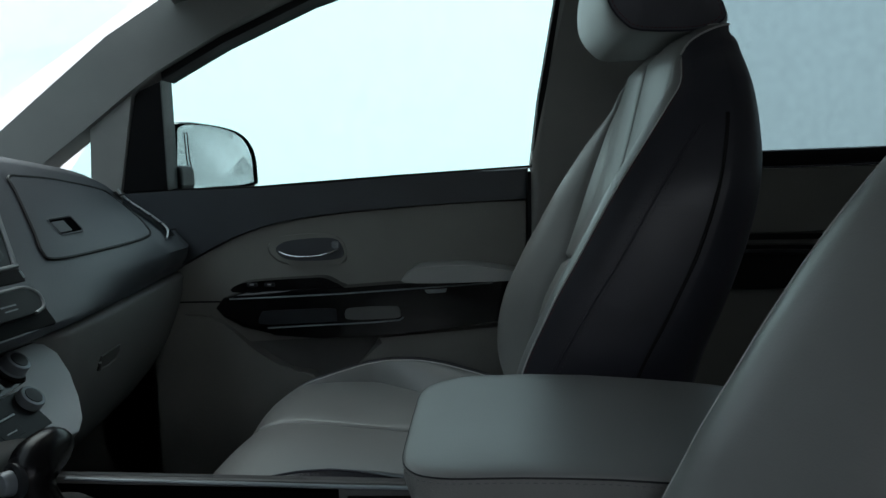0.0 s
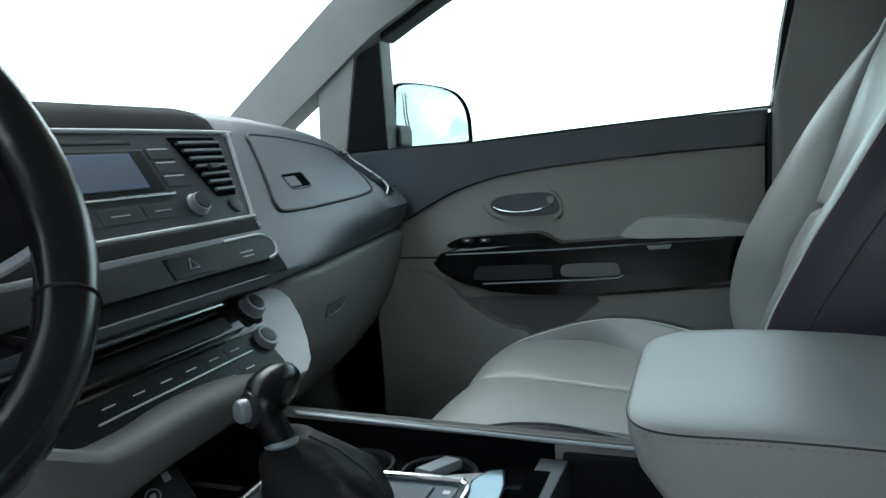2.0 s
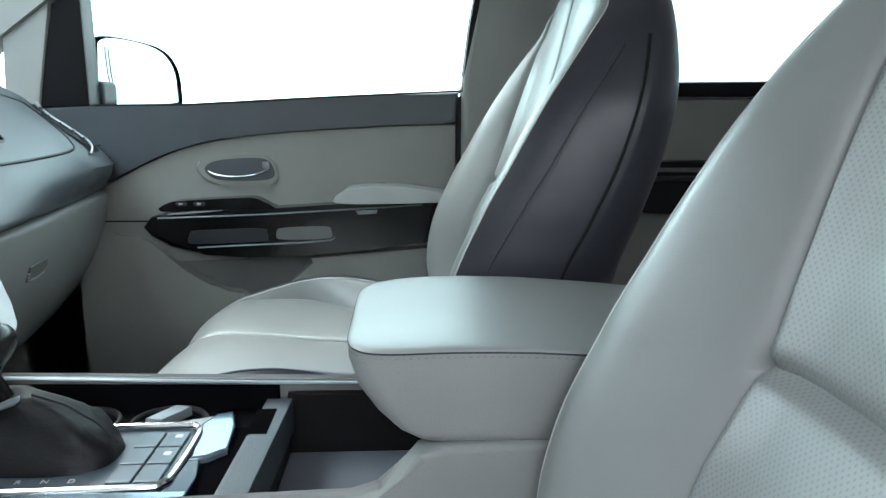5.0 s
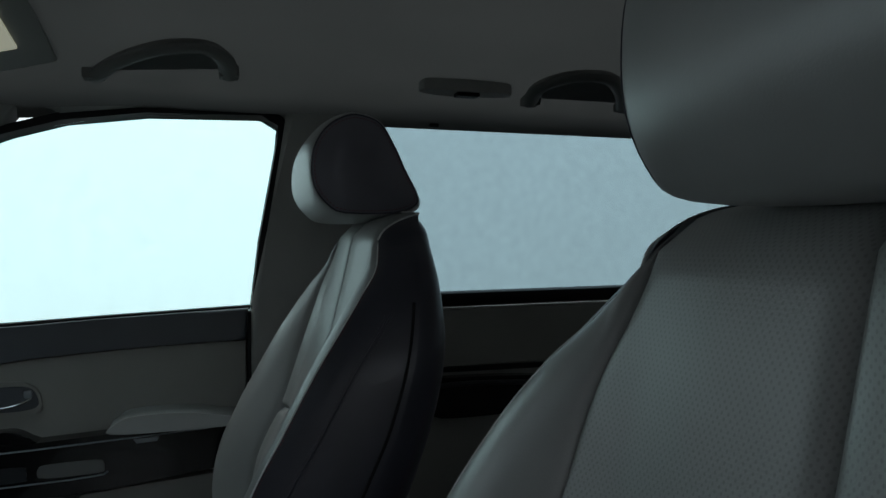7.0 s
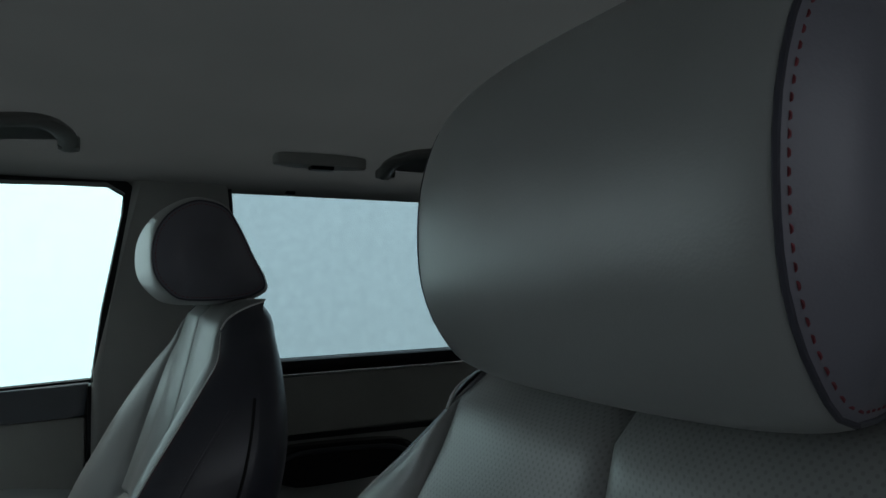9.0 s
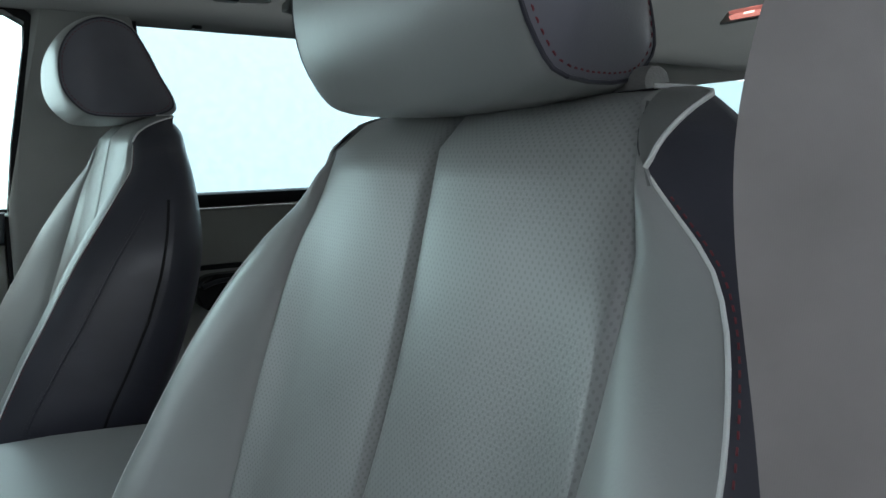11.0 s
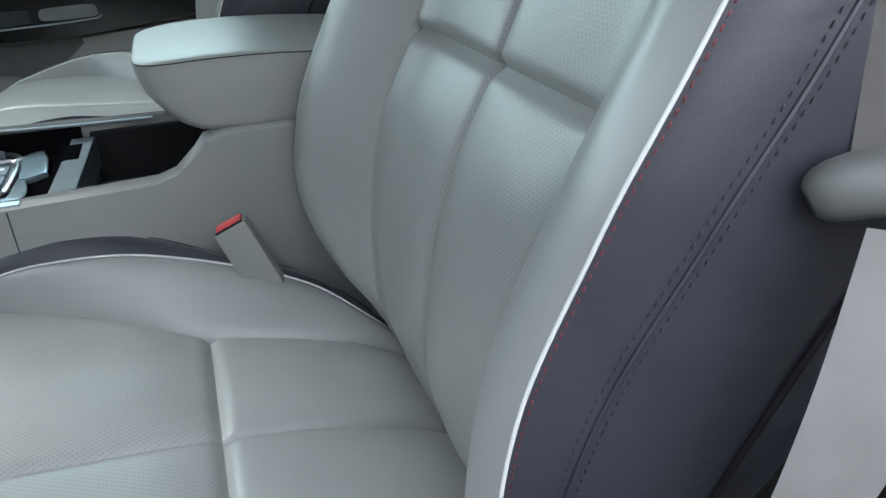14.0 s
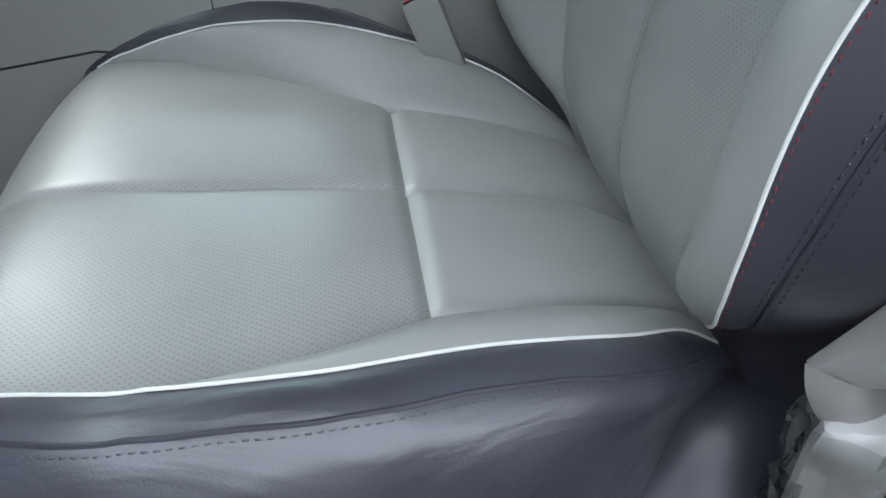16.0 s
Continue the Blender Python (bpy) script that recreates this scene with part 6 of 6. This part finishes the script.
    outline = [(-0.158, -0.050), (-0.157, -0.085), (-0.151, -0.105), (-0.136, -0.118), (-0.10, -0.124), (0.0, -0.126), (0.08, -0.124), (0.125, -0.110), (0.14, -0.08), (0.14, 0.05), (0.125, 0.085), (0.08, 0.098), (-0.10, 0.098), (-0.134, 0.092), (-0.150, 0.078), (-0.157, 0.055), (-0.158, 0.02)]
    ol = [(p.x, p.y) for p in smooth_path([(x, y, 0) for x, y in outline], 4, True)]
    cx, cy = 0.0, -0.013

    def lid(s, z, nose=0.0):
        z = 0.66 + (z - 0.66) * 0.83
        fall = lambda x: 0.004 * max(0, (-x - 0.09) / 0.07) + 0.013 * max(0, (x + 0.04) / 0.17) ** 1.2 * max(0, (z - 0.652) / 0.07)
        return [Vector((cx + (x - cx) * s + nose * max(0, (-x - 0.05) / 0.12), cy + (y - cy) * s, z - fall(cx + (x - cx) * s))) for x, y in ol]
    lower = [lid(0.93, 0.6490, 0.045), lid(0.955, 0.6515, 0.040), lid(0.972, 0.659, 0.030), lid(0.985, 0.674, 0.018), lid(0.996, 0.6950, 0.006), lid(1.0, 0.7180), lid(0.999, 0.7300)]
    part("lid_side", loft(lower), GREYA, A, "grey leather side band", angle=60)
    upper = [lid(0.996, 0.7300), lid(1.001, 0.7308), lid(0.998, 0.7318), lid(0.988, 0.7328), lid(0.965, 0.7336), lid(0.93, 0.7342), lid(0.85, 0.7348), lid(0.7, 0.7350), lid(0.55, 0.7352), lid(0.4, 0.7352), lid(0.25, 0.7352), lid(0.1, 0.7352), lid(0.02, 0.7352)]
    part("lid_top", loft(upper), GREY, A, "pale grey leather top pad", angle=60)
    part("seam", tube(lid(1.0, 0.7304), 0.0007, 6, closed=True), PANEL, A)
    part("stitching", stitches(lid(1.0015, 0.7265) + lid(1.0015, 0.7265)[:1], 0.003, 0.002, 0.0004, (0, 0, 1)), THREAD, A)
    part("hinge_gap", box(-0.09, 0.11, -0.112, 0.08, 0.6470, 0.6530, 0.001), BLACK, A)


def gear_lever():
    S = thing("gear_lever", (-0.42, -0.03, 0.60), "black gear lever with leather gaiter and chrome button", "gear lever")
    rings = []
    rng = random.Random(2)
    for k, (z, fx, bx, ry) in enumerate(((0.597, -0.466, -0.352, 0.037), (0.606, -0.466, -0.353, 0.037), (0.616, -0.464, -0.358, 0.034), (0.627, -0.461, -0.369, 0.029), (0.637, -0.458, -0.383, 0.023), (0.645, -0.456, -0.399, 0.0185), (0.651, -0.453, -0.414, 0.0155), (0.654, -0.452, -0.423, 0.0145))):
        cx, rx = (fx + bx) / 2, (bx - fx) / 2
        ring = []
        for j in range(40):
            a = j / 40 * 6.2832
            sq = lambda c: abs(c) ** 0.72 * (1 if c > 0 else -1)
            fold = 1 + (0.12 * (1 - 2 * abs(math.sin(2 * a + k * 0.5))) + 0.05 * math.sin(7 * a - k * 1.7)) * math.sin(math.pi * k / 7)
            ring.append((cx + rx * sq(math.cos(a)) * fold, -0.018 + ry * sq(math.sin(a)) * fold, z))
        rings.append(ring)
    part("gaiter", loft(rings), GAITER, S, "creased black leather gaiter")
    part("gaiter_seam", tube([(-0.352, -0.022, 0.610), (-0.366, -0.022, 0.627), (-0.390, -0.023, 0.644), (-0.415, -0.025, 0.654)], 0.0012, 6), BLACK, S)
    part("collar", lathe([(0.0155, 0), (0.0165, 0.002), (0.015, 0.004), (0.014, 0.005)], (-0.437, -0.028, 0.647), (-0.15, 0, 1), 20), SILVD, S, "chrome collar")
    K = part("knob", tube(smooth_path([(-0.440, -0.028, 0.647), (-0.446, -0.029, 0.660), (-0.452, -0.028, 0.673), (-0.455, -0.019, 0.685), (-0.454, 0.004, 0.689), (-0.452, 0.020, 0.684)], 4), [0.0135] * 6 + [0.0145, 0.016, 0.0175, 0.0185, 0.019, 0.019, 0.019, 0.019, 0.0185, 0.018, 0.017, 0.015, 0.012, 0.008, 0.003], 16, up=(1, 0, 0)), GRIP, S, "glossy black grip")
    part("button_ring", lathe([(0.0150, 0), (0.0156, 0.004), (0.0146, 0.007), (0.0120, 0.008)], (-0.458, -0.033, 0.677), (-0.45, -0.85, 0.1), 22), PANEL, K, "dark button ring")
    part("shift_button", lathe([(0.0098, 0), (0.0098, 0.0055), (0.008, 0.008), (0.001, 0.009)], (-0.461, -0.041, 0.678), (-0.45, -0.85, 0.1), 20), SILVD, K, "silver shift button")


# ---- roof fittings ----
def grab_handle(pts):
    P = [(x, y, roof_z(y) - 0.010) for x, y in pts]
    S = thing("grab_handle", P[2], "dark grey folded grab handle on the headliner", "grab handle", "roof grab handles")
    part("grip", tube(smooth_path(P, 5), 0.014, 12, squash=0.7), HANDLE, S)
    web = smooth_path(P, 5)
    chord = [Vector(P[0]).lerp(Vector(P[-1]), k / (len(web) - 1)) for k in range(len(web))]
    part("folded_plate", sheet([[p.lerp(q, f) + Vector((0, 0, 0.006 + 0.004 * f)) for f in (0.0, 0.5, 1.0)] for p, q in zip(web, chord)], uv=False, thick=0.004), HANDLE, S)
    for x, y, z in (P[0], P[-1]):
        part("end_cap", box(x - 0.015, x + 0.015, y - 0.018, y + 0.012, z - 0.006, z + 0.014, 0.005), HANDLE, S)


def roof_fittings():
    grab_handle([(-0.245, 0.592), (-0.20, 0.53), (-0.14, 0.482), (-0.085, 0.472), (-0.058, 0.51), (-0.052, 0.560)])
    grab_handle([(0.462, 0.592), (0.452, 0.53), (0.485, 0.482), (0.55, 0.475), (0.61, 0.53), (0.65, 0.592)])
    S = thing("coat_hook", (0.33, 0.56, 1.28), "small dark folding coat hook in a grey surround", "coat hook")
    z = roof_z(0.565)
    part("surround", prism(P2([(0.255, 0.545), (0.30, 0.54), (0.36, 0.54), (0.405, 0.547), (0.41, 0.575), (0.36, 0.585), (0.30, 0.585), (0.255, 0.575)], 3), "z", z - 0.014, z + 0.01, 0.004), TRIM, S)
    part("hook", box(0.312, 0.352, 0.548, 0.572, z - 0.020, z - 0.008, 0.003), BLACK, S)
    V = thing("sun_visor", (-0.42, 0.46, 1.29), "grey folded sun visor with a pale reflecting vanity patch", "sun visor")
    M = plane_frame((-0.388, 0.46, 1.282), (0, 1, -0.17), (1, 0, 0.28))
    part("board", plate(M, -0.19, 0.10, -0.085, 0.105, -0.010, 0.010, 0.008, seg=3), TRIM, V)
    # no lamp here: the cover glows to imitate a reflection
    part("vanity_cover", plate(M, -0.09, 0.03, -0.06, 0.066, 0.008, 0.0145, 0.003), REFLPALE, V, "vanity mirror cover, its pale reflection put in as glow")
    R = thing("reading_lamp", (1.39, 0.233, 1.33), "small red-lit reading lamp on the ceiling", "ceiling lamp")
    M = plane_frame((1.39, 0.233, 1.307), (-0.26, 0.97, -0.05), (0.80, 0.22, 0.55))
    part("housing", plate(M, -0.092, 0.096, -0.030, 0.022, 0.003, 0.009, 0.002), HANDLE, R)
    for v0, v1, u0, u1, mat, lab in ((-0.024, -0.009, -0.086, 0.078, LAMP, "red glowing lens"), (0.006, 0.014, -0.078, 0.088, LAMPD, "dim red lens")):
        shape = [(u0, (v0 + v1) / 2), (u0 + 0.012, v0), (u1 - 0.006, v0), (u1, (v0 + v1) / 2), (u1 - 0.012, v1), (u0 + 0.006, v1)]
        lens = part("lamp_lens", prism(shape, "z", -0.004, 0.006, 0.001, m=M), mat, R, lab)
        for u in (-0.035, 0.035):
            part("bulb_spot", plate(M, u - 0.011, u + 0.011, v0 + 0.003, v1 - 0.003, -0.0052, 0.0, 0.001), BULB if mat is LAMP else LAMP, lens, "pink bulb spot behind the lens")


passenger_door()
sliding_door()
side_mirror()
dashboard()
centre_stack()
steering_wheel()
console()
gear_lever()
roof_fittings()
